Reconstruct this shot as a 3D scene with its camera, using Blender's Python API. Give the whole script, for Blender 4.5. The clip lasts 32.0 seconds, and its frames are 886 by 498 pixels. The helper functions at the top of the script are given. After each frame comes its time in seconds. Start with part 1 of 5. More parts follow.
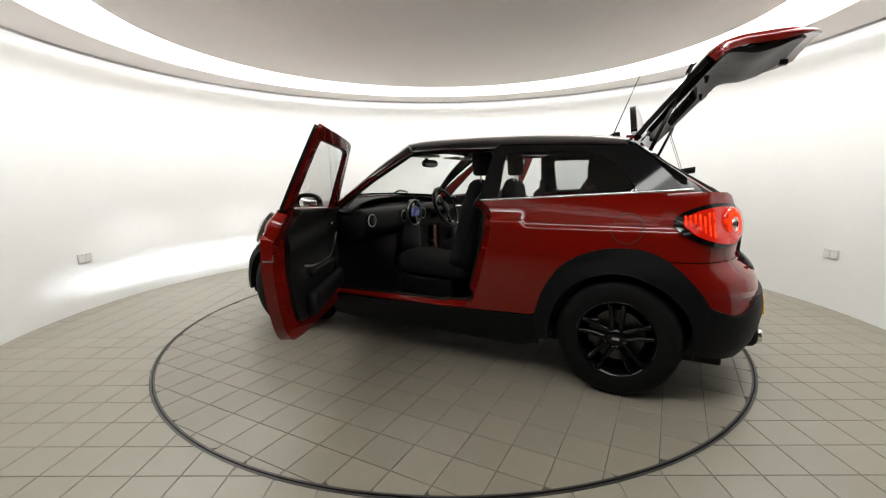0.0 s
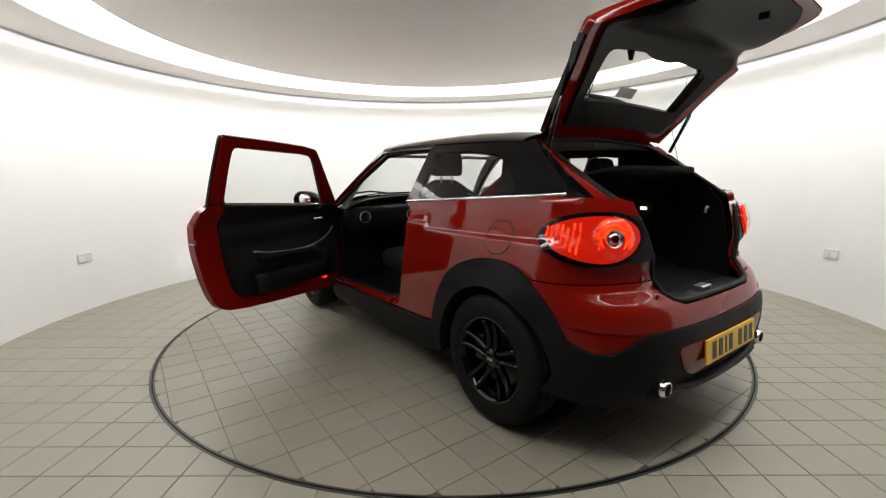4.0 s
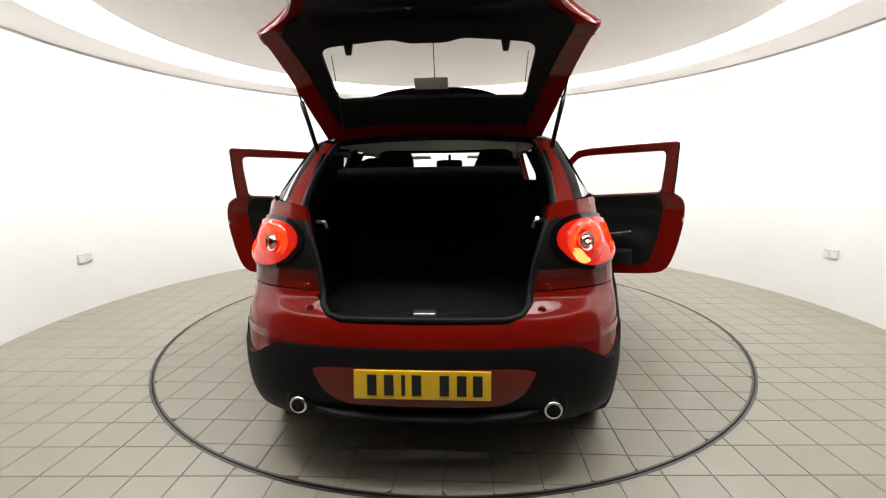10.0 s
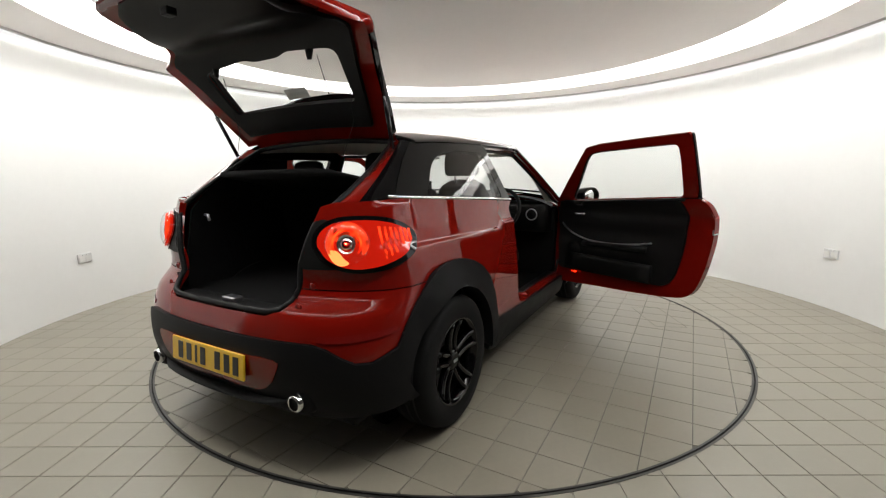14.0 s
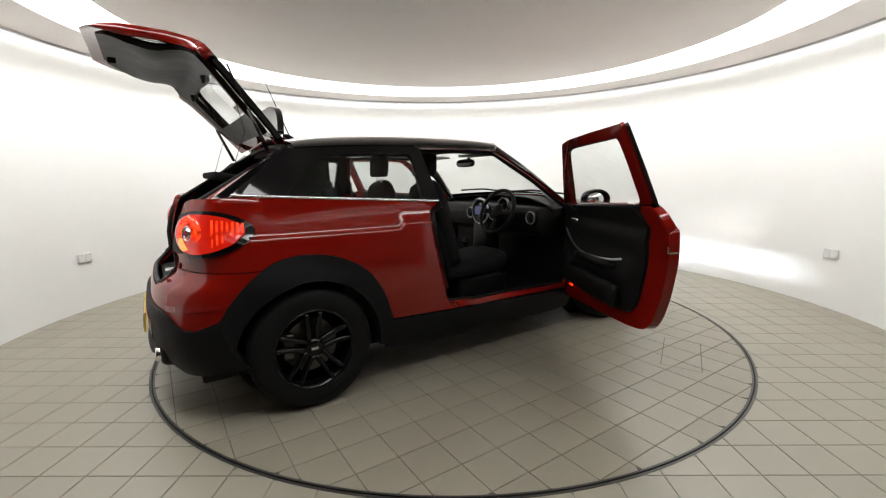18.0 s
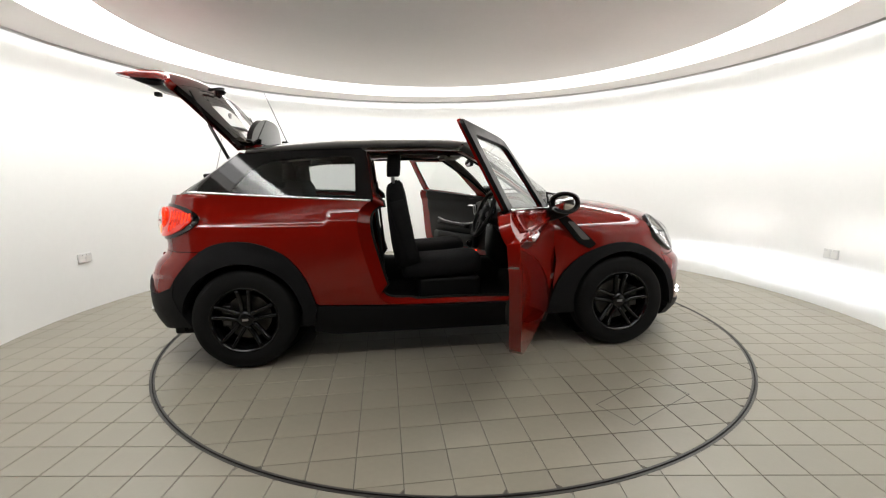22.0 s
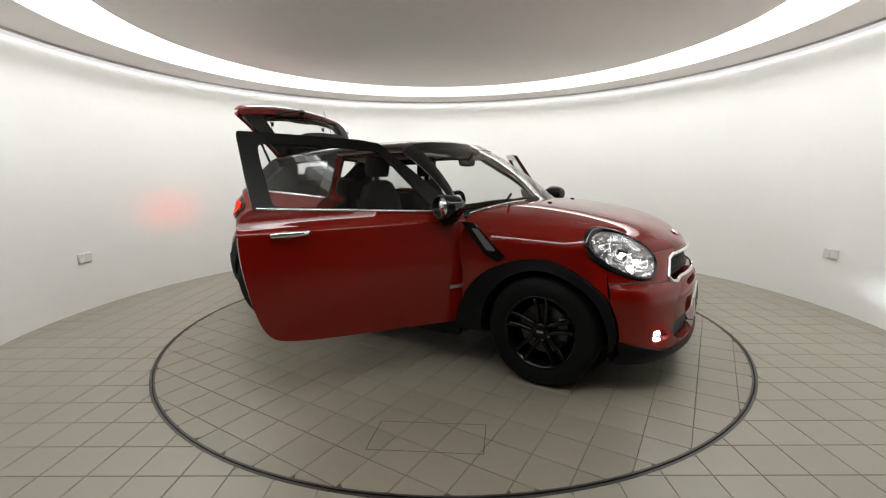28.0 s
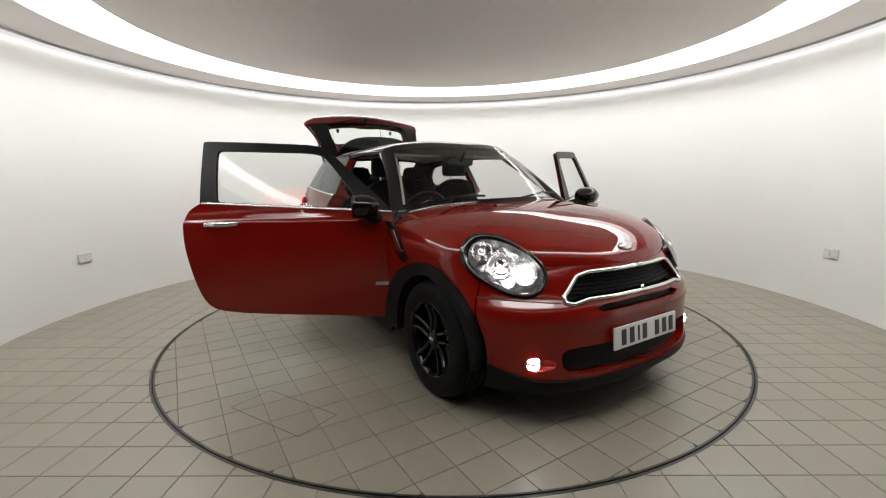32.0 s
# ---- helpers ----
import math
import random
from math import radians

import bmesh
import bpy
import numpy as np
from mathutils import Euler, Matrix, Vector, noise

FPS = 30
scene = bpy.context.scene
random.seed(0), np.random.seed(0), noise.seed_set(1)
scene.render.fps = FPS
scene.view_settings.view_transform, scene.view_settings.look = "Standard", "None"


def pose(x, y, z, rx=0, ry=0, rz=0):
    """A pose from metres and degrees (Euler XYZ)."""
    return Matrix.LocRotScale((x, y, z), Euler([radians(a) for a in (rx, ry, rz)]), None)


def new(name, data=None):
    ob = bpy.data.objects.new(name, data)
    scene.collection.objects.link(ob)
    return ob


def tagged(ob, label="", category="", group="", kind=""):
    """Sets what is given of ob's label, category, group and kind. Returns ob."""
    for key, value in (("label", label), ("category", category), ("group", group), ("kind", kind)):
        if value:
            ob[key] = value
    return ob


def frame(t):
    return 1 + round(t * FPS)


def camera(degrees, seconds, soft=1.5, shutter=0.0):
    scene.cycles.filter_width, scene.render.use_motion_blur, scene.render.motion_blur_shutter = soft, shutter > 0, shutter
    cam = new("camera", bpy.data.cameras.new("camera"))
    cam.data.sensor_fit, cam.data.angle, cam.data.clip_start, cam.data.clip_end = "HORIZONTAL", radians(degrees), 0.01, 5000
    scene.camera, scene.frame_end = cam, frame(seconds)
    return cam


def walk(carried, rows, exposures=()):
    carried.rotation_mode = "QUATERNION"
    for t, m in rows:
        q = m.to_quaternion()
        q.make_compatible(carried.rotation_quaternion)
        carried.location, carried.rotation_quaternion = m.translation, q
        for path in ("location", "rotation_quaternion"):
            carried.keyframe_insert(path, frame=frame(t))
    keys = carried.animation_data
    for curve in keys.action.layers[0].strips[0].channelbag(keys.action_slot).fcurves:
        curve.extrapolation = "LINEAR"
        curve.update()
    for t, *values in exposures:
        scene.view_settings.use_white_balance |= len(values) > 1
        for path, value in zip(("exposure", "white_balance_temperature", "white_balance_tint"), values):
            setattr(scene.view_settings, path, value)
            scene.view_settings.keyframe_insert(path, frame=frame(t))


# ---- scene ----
from mathutils.geometry import delaunay_2d_cdt

# the camera stands still in the entrance; the turntable turns in front of it
cam = camera(91.32, 32.0, soft=1.2)
EYE = Vector((0.0, -3.747, 1.240))
CAM_POSE = Matrix.Translation(EYE) @ Euler((radians(90 - 9.457), 0, radians(0.832)), "XYZ").to_matrix().to_4x4() @ pose(0, 0, 0, 0, 0, -0.656)
walk(cam, [(0.0, CAM_POSE), (32.0, CAM_POSE)], exposures=[
    (0.0, 0.04), (3.0, 0.04), (6.0, 0.10), (7.0, -0.08), (8.0, -0.08), (9.0, 0.13), (10.0, 0.52), (11.0, 0.55), (12.0, 0.28), (13.0, 0.08), (14.0, 0.08),
    (17.0, 0.06), (19.0, 0.14), (22.0, 0.18), (23.0, -0.09), (24.0, -0.34), (25.0, -0.34), (28.0, -0.25), (29.0, -0.15), (30.0, -0.13), (31.0, -0.13), (32.0, -0.21)])

# ---------------------------------------------------------------- numbers of the place
ROOM = Vector((-0.019, 0.114, 0.0))   # axis of the round room
R_WALL, H_WALL = 3.517, 2.398
R_RAFT, Z_RAFT = 2.56, 2.492          # hung ceiling disc
R_SOFFIT, Z_SOFFIT = 2.985, 2.440      # inner edge of the ring by the wall
R_TABLE = 2.238                        # turntable
PITCH = 0.2037                         # floor tile and its joint
DOOR_HALF = 46.0                       # half the entrance, degrees of the wall
START, RATE = 152.93, -6.570           # heading of the car at 0 s and its turn, degrees

# ---------------------------------------------------------------- world: no daylight comes in
world = bpy.data.worlds.new("world")
world.use_nodes = True
world.node_tree.nodes["Background"].inputs[0].default_value = (0.5, 0.5, 0.5, 1)
world.node_tree.nodes["Background"].inputs[1].default_value = 0.02
scene.world = world
WALL_TOP_GLOW = 0.95                             # glow that stands in for lamplight on the wall's top edge
BAND_GLOW = 17.5                            # glow of the brighter band added at the inner side of the ring
LIGHT = 5.9                            # glow of the ring of light in the ceiling


# ---------------------------------------------------------------- materials
def material(name, base, rough=0.5, metal=0.0, coat=0.0, vary=0.12, scale=6.0, bump=0.0, bump_scale=200.0, rough_vary=0.08, emit=None, power=0.0, spec=0.5, random_vary=0.0, coat_ior=1.5):
    """A principled surface with stains at one scale and grain at another."""
    m = bpy.data.materials.new(name)
    m.use_nodes = True
    nt = m.node_tree
    b = nt.nodes["Principled BSDF"]
    link = nt.links.new
    tc = nt.nodes.new("ShaderNodeTexCoord")
    n1 = nt.nodes.new("ShaderNodeTexNoise")
    n1.inputs["Scale"].default_value, n1.inputs["Detail"].default_value = scale, 5
    n2 = nt.nodes.new("ShaderNodeTexNoise")
    n2.inputs["Scale"].default_value, n2.inputs["Detail"].default_value = scale * 14, 2
    link(tc.outputs["Object"], n1.inputs["Vector"])
    link(tc.outputs["Object"], n2.inputs["Vector"])
    add = nt.nodes.new("ShaderNodeMath")
    add.operation = "MULTIPLY_ADD"
    link(n2.outputs["Fac"], add.inputs[0])
    add.inputs[1].default_value = 0.35
    link(n1.outputs["Fac"], add.inputs[2])
    mr = nt.nodes.new("ShaderNodeMapRange")
    mr.inputs["From Min"].default_value, mr.inputs["From Max"].default_value = 0.35, 1.0
    mr.inputs["To Min"].default_value, mr.inputs["To Max"].default_value = 1 - vary, 1 + vary
    link(add.outputs[0], mr.inputs["Value"])
    value = mr.outputs["Result"]
    if random_vary:
        info = nt.nodes.new("ShaderNodeObjectInfo")
        rm = nt.nodes.new("ShaderNodeMapRange")
        rm.inputs["To Min"].default_value, rm.inputs["To Max"].default_value = 1 - random_vary, 1 + random_vary
        link(info.outputs["Random"], rm.inputs["Value"])
        mul = nt.nodes.new("ShaderNodeMath")
        mul.operation = "MULTIPLY"
        link(value, mul.inputs[0])
        link(rm.outputs["Result"], mul.inputs[1])
        value = mul.outputs[0]
    mix = nt.nodes.new("ShaderNodeVectorMath")
    mix.operation = "SCALE"
    mix.inputs[0].default_value = base
    link(value, mix.inputs["Scale"])
    link(mix.outputs[0], b.inputs["Base Color"])
    rr = nt.nodes.new("ShaderNodeMapRange")
    rr.inputs["To Min"].default_value, rr.inputs["To Max"].default_value = max(0.0, rough - rough_vary), min(1.0, rough + rough_vary)
    link(n1.outputs["Fac"], rr.inputs["Value"])
    link(rr.outputs["Result"], b.inputs["Roughness"])
    b.inputs["Metallic"].default_value = metal
    b.inputs["Specular IOR Level"].default_value = spec
    b.inputs["Coat Weight"].default_value = coat
    b.inputs["Coat Roughness"].default_value = 0.02
    b.inputs["Coat IOR"].default_value = coat_ior
    if bump:
        n3 = nt.nodes.new("ShaderNodeTexNoise")
        n3.inputs["Scale"].default_value, n3.inputs["Detail"].default_value = bump_scale, 3
        link(tc.outputs["Object"], n3.inputs["Vector"])
        bp = nt.nodes.new("ShaderNodeBump")
        bp.inputs["Strength"].default_value, bp.inputs["Distance"].default_value = bump, 0.002
        link(n3.outputs["Fac"], bp.inputs["Height"])
        link(bp.outputs["Normal"], b.inputs["Normal"])
    if emit:
        b.inputs["Emission Color"].default_value = (*emit, 1)
        b.inputs["Emission Strength"].default_value = power
    return m


def glow(name, colour, power):
    m = bpy.data.materials.new(name)
    m.use_nodes = True
    nt = m.node_tree
    nt.nodes.remove(nt.nodes["Principled BSDF"])
    e = nt.nodes.new("ShaderNodeEmission")
    e.inputs[0].default_value, e.inputs[1].default_value = (*colour, 1), power
    nt.links.new(e.outputs[0], nt.nodes["Material Output"].inputs[0])
    return m


def pane_glass(name, tint, gloss_rough=0.0, gloss=0.036):
    """A thin pane: clear through, with the mirror gloss of glass."""
    m = bpy.data.materials.new(name)
    m.use_nodes = True
    nt = m.node_tree
    nt.nodes.remove(nt.nodes["Principled BSDF"])
    tr = nt.nodes.new("ShaderNodeBsdfTransparent")
    tr.inputs[0].default_value = (*tint, 1)
    gl = nt.nodes.new("ShaderNodeBsdfGlossy")
    gl.inputs["Roughness"].default_value = gloss_rough
    lw = nt.nodes.new("ShaderNodeLayerWeight")
    lw.inputs["Blend"].default_value = 0.5
    pw = nt.nodes.new("ShaderNodeMath")
    pw.operation, pw.inputs[1].default_value = "POWER", 4.5
    nt.links.new(lw.outputs["Facing"], pw.inputs[0])
    fr = nt.nodes.new("ShaderNodeMath")
    fr.operation, fr.inputs[1].default_value, fr.inputs[2].default_value = "MULTIPLY_ADD", 0.9, gloss
    nt.links.new(pw.outputs[0], fr.inputs[0])
    mx = nt.nodes.new("ShaderNodeMixShader")
    nt.links.new(fr.outputs[0], mx.inputs[0])
    nt.links.new(tr.outputs[0], mx.inputs[1])
    nt.links.new(gl.outputs[0], mx.inputs[2])
    nt.links.new(mx.outputs[0], nt.nodes["Material Output"].inputs[0])
    return m


M_WALL = material("white_wall_paint", (0.748, 0.752, 0.738), 0.55, vary=0.03, scale=1.2, bump=0.08, bump_scale=90, rough_vary=0.05)
M_LIP = material("grey_edge_metal", (0.60, 0.595, 0.58), 0.5, vary=0.06, scale=3.0)
M_CEIL = material("ceiling_paint", (0.92, 0.886, 0.864), 0.7, vary=0.03, scale=1.0, bump=0.05, bump_scale=80)
M_TILE = material("floor_tile", (0.226, 0.208, 0.166), 0.38, vary=0.06, scale=3.0, bump=0.10, bump_scale=160, random_vary=0.035, rough_vary=0.07)
M_TABLE_TILE = material("turntable_tile", (0.192, 0.174, 0.136), 0.36, vary=0.10, scale=2.4, bump=0.10, bump_scale=160, random_vary=0.05, rough_vary=0.08)
M_GROUT = material("grout", (0.075, 0.067, 0.057), 0.9, vary=0.3, scale=4.0)
M_FLOOR_GROUT = material("pale_grout", (0.168, 0.154, 0.126), 0.9, vary=0.25, scale=3.0)
M_STEEL = material("worn_steel", (0.085, 0.082, 0.078), 0.5, 1.0, vary=0.2, scale=9.0)
M_GAP = material("dark_gap", (0.02, 0.02, 0.02), 0.9)
M_DARK_ROOM = material("dark_vestibule", (0.16, 0.15, 0.14), 0.8, vary=0.05)
M_SOCKET = material("socket_plastic", (0.56, 0.56, 0.555), 0.35, vary=0.02)
M_PAINT = material("red_metallic_paint", (0.155, 0.0046, 0.0021), 0.45, 0.0, 1.0, vary=0.04, scale=2.0, rough_vary=0.03, spec=0.0, coat_ior=1.5)
M_BLACK_PAINT = material("black_gloss_paint", (0.003, 0.003, 0.0033), 0.05, 0.0, 0.0, vary=0.05, rough_vary=0.02, spec=0.5)
M_CLAD = material("black_cladding", (0.0046, 0.0046, 0.0050), 0.55, vary=0.15, scale=12, bump=0.25, bump_scale=700, spec=0.14)
M_TRIM = material("black_trim", (0.0065, 0.0065, 0.0065), 0.5, vary=0.15, scale=10, bump=0.2, bump_scale=500, spec=0.15)
M_FABRIC = material("seat_cloth", (0.009, 0.009, 0.0094), 0.85, spec=0.1, vary=0.2, scale=25, bump=0.5, bump_scale=900)
M_CARPET = material("carpet", (0.009, 0.009, 0.009), 0.95, spec=0.05, vary=0.3, scale=30, bump=0.6, bump_scale=1200)
M_LINING = material("headlining", (0.50, 0.48, 0.44), 0.9, vary=0.04, bump=0.2, bump_scale=600)
M_RUBBER = material("tyre_rubber", (0.006, 0.006, 0.006), 0.68, spec=0.12, vary=0.2, scale=15, bump=0.2, bump_scale=300)
M_RIM = material("black_alloy", (0.0025, 0.0025, 0.0028), 0.12, vary=0.1, scale=8, spec=0.32)
M_CHROME = material("chrome", (0.80, 0.80, 0.80), 0.07, 1.0, vary=0.03, rough_vary=0.02)
M_ALLOY = material("satin_alloy", (0.55, 0.55, 0.56), 0.3, 1.0, vary=0.06)
M_DISC = material("brake_disc", (0.10, 0.098, 0.095), 0.35, 1.0, vary=0.2, scale=20)
M_GLASS = pane_glass("window_glass", (0.86, 0.88, 0.87))
M_TINT = pane_glass("tinted_glass", (0.74, 0.76, 0.76), gloss=0.045)
M_FRAME = material("black_frame", (0.004, 0.004, 0.0042), 0.38, vary=0.12, scale=10, spec=0.16)
M_PILLAR = material("black_pillar", (0.003, 0.003, 0.0033), 0.06, vary=0.1, rough_vary=0.02, spec=0.26)
M_LID = material("tailgate_lining", (0.008, 0.008, 0.008), 0.46, vary=0.15, scale=10, bump=0.05, bump_scale=500, spec=0.13)
M_LENS = pane_glass("clear_lens", (0.95, 0.95, 0.95))
M_REDLENS = material("red_lens", (0.14, 0.003, 0.002), 0.10, 0.0, 0.6, vary=0.3, scale=20, emit=(1.0, 0.020, 0.004), power=0.42)
M_REFLECT = material("red_reflector", (0.16, 0.006, 0.005), 0.15, 0.0, 1.0, vary=0.1)
M_TAILGLOW = glow("tail_light", (1.0, 0.020, 0.003), 7.0)
nt_ring = M_TAILGLOW.node_tree
wave = nt_ring.nodes.new("ShaderNodeTexNoise")
wave.inputs["Scale"].default_value, wave.inputs["Detail"].default_value = 16.0, 1.0
ramp = nt_ring.nodes.new("ShaderNodeMapRange")
ramp.inputs["From Min"].default_value, ramp.inputs["From Max"].default_value = 0.35, 0.65
ramp.inputs["To Min"].default_value, ramp.inputs["To Max"].default_value = 1.2, 7.0
where = nt_ring.nodes.new("ShaderNodeTexCoord")
nt_ring.links.new(where.outputs["Object"], wave.inputs["Vector"])
nt_ring.links.new(wave.outputs["Fac"], ramp.inputs["Value"])
nt_ring.links.new(ramp.outputs["Result"], nt_ring.nodes["Emission"].inputs[1])
M_TAILBOWL = glow("tail_bowl", (1.0, 0.045, 0.010), 1.4)
nt_bowl = M_TAILBOWL.node_tree
wave2 = nt_bowl.nodes.new("ShaderNodeTexNoise")
wave2.inputs["Scale"].default_value, wave2.inputs["Detail"].default_value = 26.0, 2.0
ramp2 = nt_bowl.nodes.new("ShaderNodeMapRange")
ramp2.inputs["From Min"].default_value, ramp2.inputs["From Max"].default_value = 0.32, 0.68
ramp2.inputs["To Min"].default_value, ramp2.inputs["To Max"].default_value = 0.35, 2.3
where2 = nt_bowl.nodes.new("ShaderNodeTexCoord")
nt_bowl.links.new(where2.outputs["Object"], wave2.inputs["Vector"])
nt_bowl.links.new(wave2.outputs["Fac"], ramp2.inputs["Value"])
nt_bowl.links.new(ramp2.outputs["Result"], nt_bowl.nodes["Emission"].inputs[1])
M_AMBER = glow("fog_tail_light", (1.0, 0.28, 0.07), 2.0)
M_HEAD = glow("head_light", (1.0, 0.97, 0.95), 34.0)
# strong sources added inside the lamps to cast patches on the wall
M_BEAM = glow("head_beam_source", (1.0, 0.98, 0.97), 60000.0)
M_FOGBEAM = glow("fog_beam_source", (0.88, 0.94, 1.0), 120000.0)
M_TAILBEAM = glow("tail_beam_source", (1.0, 0.06, 0.03), 90000.0)
M_BOWL = material("lamp_reflector", (0.86, 0.86, 0.87), 0.22, 1.0, vary=0.05, scale=30)
M_FOG = glow("front_fog_light", (0.86, 0.90, 1.0), 95.0)
M_PLATE_Y = material("yellow_plate", (0.72, 0.44, 0.015), 0.35, vary=0.04, coat=0.3)
M_PLATE_W = material("white_plate", (0.62, 0.62, 0.60), 0.35, vary=0.04, coat=0.3)
M_INK = material("plate_ink", (0.01, 0.01, 0.01), 0.4)
M_PAPER = material("paper", (0.62, 0.62, 0.60), 0.8, vary=0.03)
M_SCREEN = material("screen", (0.01, 0.012, 0.02), 0.1, emit=(0.25, 0.3, 0.8), power=0.12)
M_COURTESY = glow("courtesy_light", (1.0, 0.75, 0.5), 4.0)


# ---------------------------------------------------------------- mesh tools
def part(name, bm, mat, parent=None, label="", smooth=True):
    """Links a bmesh as one mesh object under a thing or a part."""
    me = bpy.data.meshes.new(name)
    bm.to_mesh(me)
    bm.free()
    me.materials.append(mat)
    if smooth:
        me.polygons.foreach_set("use_smooth", [True] * len(me.polygons))
    ob = new(name, me)
    ob.parent = parent
    if label:
        ob["label"] = label
    return ob


def joined(*bms):
    """One bmesh out of several."""
    out = bmesh.new()
    for b in bms:
        me = bpy.data.meshes.new("tmp")
        b.to_mesh(me)
        b.free()
        out.from_mesh(me)
        bpy.data.meshes.remove(me)
    return out


def mesh_bm(verts, faces):
    bm = bmesh.new()
    vs = [bm.verts.new(v) for v in verts]
    for f in faces:
        try:
            bm.faces.new([vs[i] for i in f])
        except ValueError:
            pass
    return bm


def grid_bm(fn, nu, nv, close_u=False, flip=False):
    """A sheet of quads: fn(i / nu, j / nv) gives the points."""
    cols = nu if close_u else nu + 1
    verts = [fn(i / nu, j / nv) for j in range(nv + 1) for i in range(cols)]
    faces = []
    for j in range(nv):
        for i in range(nu):
            k = (i + 1) % cols
            q = (j * cols + i, j * cols + k, (j + 1) * cols + k, (j + 1) * cols + i)
            faces.append(q[::-1] if flip else q)
    return mesh_bm(verts, faces)


def lathe(profile, n=48, axis="z"):
    """Turns (radius, height) pairs round an axis."""
    def fn(u, v):
        r, h = profile[round(v * (len(profile) - 1))]
        a = u * math.tau
        p = (r * math.cos(a), r * math.sin(a), h)
        return p if axis == "z" else (p[0], p[2], p[1])
    return grid_bm(fn, n, len(profile) - 1, close_u=True, flip=(axis == "z"))


def box_bm(cx, cy, cz, sx, sy, sz, bevel=0.0, m=None):
    bm = bmesh.new()
    bmesh.ops.create_cube(bm, size=1.0)
    bmesh.ops.scale(bm, vec=(sx, sy, sz), verts=bm.verts)
    if bevel:
        bmesh.ops.bevel(bm, geom=list(bm.edges), offset=bevel, segments=3, profile=0.7, affect="EDGES")
    bmesh.ops.translate(bm, vec=(cx, cy, cz), verts=bm.verts)
    if m is not None:
        bmesh.ops.transform(bm, matrix=m, verts=bm.verts)
    return bm


def tube_bm(points, radius, n=10, closed=False):
    """A round bar along points."""
    pts = [Vector(p) for p in points]
    k = len(pts)
    rings = []
    side = None
    for i, p in enumerate(pts):
        a = pts[(i - 1) % k] if closed or i else p
        b = pts[(i + 1) % k] if closed or i < k - 1 else p
        d = (b - a).normalized()
        if side is None:
            side = d.orthogonal().normalized()
        side = (side - d * side.dot(d)).normalized()
        up = d.cross(side)
        r = radius(i / (k - 1)) if callable(radius) else radius
        rings.append([p + (side * math.cos(t) + up * math.sin(t)) * r for t in (math.tau * j / n for j in range(n))])
    verts = [v for r in rings for v in r]
    faces = []
    for i in range(k if closed else k - 1):
        for j in range(n):
            a, b = i * n, ((i + 1) % k) * n
            faces.append((a + j, a + (j + 1) % n, b + (j + 1) % n, b + j))
    if not closed:
        faces += [tuple(range(n))[::-1], tuple((k - 1) * n + j for j in range(n))]
    return mesh_bm(verts, faces)


def loft_bm(rings, n=28, cap=True):
    """Superellipse rings: (centre, half axis a as a vector, half axis b as a vector, exponent)."""
    verts = []
    for c, a, b, e in rings:
        c, a, b = Vector(c), Vector(a), Vector(b)
        for j in range(n):
            t = math.tau * j / n
            ct, st = math.cos(t), math.sin(t)
            verts.append(c + a * math.copysign(abs(ct) ** (2 / e), ct) + b * math.copysign(abs(st) ** (2 / e), st))
    faces = []
    for i in range(len(rings) - 1):
        for j in range(n):
            faces.append((i * n + j, i * n + (j + 1) % n, (i + 1) * n + (j + 1) % n, (i + 1) * n + j))
    if cap:
        faces += [tuple(range(n))[::-1], tuple((len(rings) - 1) * n + j for j in range(n))]
    bm = mesh_bm(verts, faces)
    bmesh.ops.recalc_face_normals(bm, faces=bm.faces)
    return bm


def smooth_curve(pairs):
    """A smooth function through (x, y) pairs."""
    xs, ys = [p[0] for p in pairs], [p[1] for p in pairs]
    n = len(xs)
    sl = [(ys[i + 1] - ys[i]) / (xs[i + 1] - xs[i]) for i in range(n - 1)]
    ms = [sl[0]] + [0.0 if sl[i - 1] * sl[i] <= 0 else 2 * sl[i - 1] * sl[i] / (sl[i - 1] + sl[i]) for i in range(1, n - 1)] + [sl[-1]]

    def fn(x):
        if x <= xs[0]:
            return ys[0] + (x - xs[0]) * ms[0]
        if x >= xs[-1]:
            return ys[-1] + (x - xs[-1]) * ms[-1]
        i = max(j for j in range(n - 1) if xs[j] <= x)
        h = xs[i + 1] - xs[i]
        t = (x - xs[i]) / h
        return ((1 + 2 * t) * (1 - t) ** 2 * ys[i] + t * (1 - t) ** 2 * h * ms[i] + t * t * (3 - 2 * t) * ys[i + 1] + t * t * (t - 1) * h * ms[i + 1])
    return fn


def rounded(poly, rad=0.03, n=5):
    """The outline with its corners rounded."""
    out = []
    k = len(poly)
    for i in range(k):
        p = Vector(poly[i])
        a, b = Vector(poly[i - 1]), Vector(poly[(i + 1) % k])
        da, db = (a - p), (b - p)
        ra, rb = min(rad, da.length * 0.48), min(rad, db.length * 0.48)
        s, e = p + da.normalized() * ra, p + db.normalized() * rb
        for j in range(n + 1):
            t = j / n
            out.append(tuple(s * (1 - t) ** 2 + p * 2 * t * (1 - t) + e * t * t))
    return out


def inside(poly, x, y):
    hit = False
    k = len(poly)
    for i in range(k):
        (x1, y1), (x2, y2) = poly[i - 1], poly[i]
        if (y1 > y) != (y2 > y) and x < (x2 - x1) * (y - y1) / (y2 - y1) + x1:
            hit = not hit
    return hit


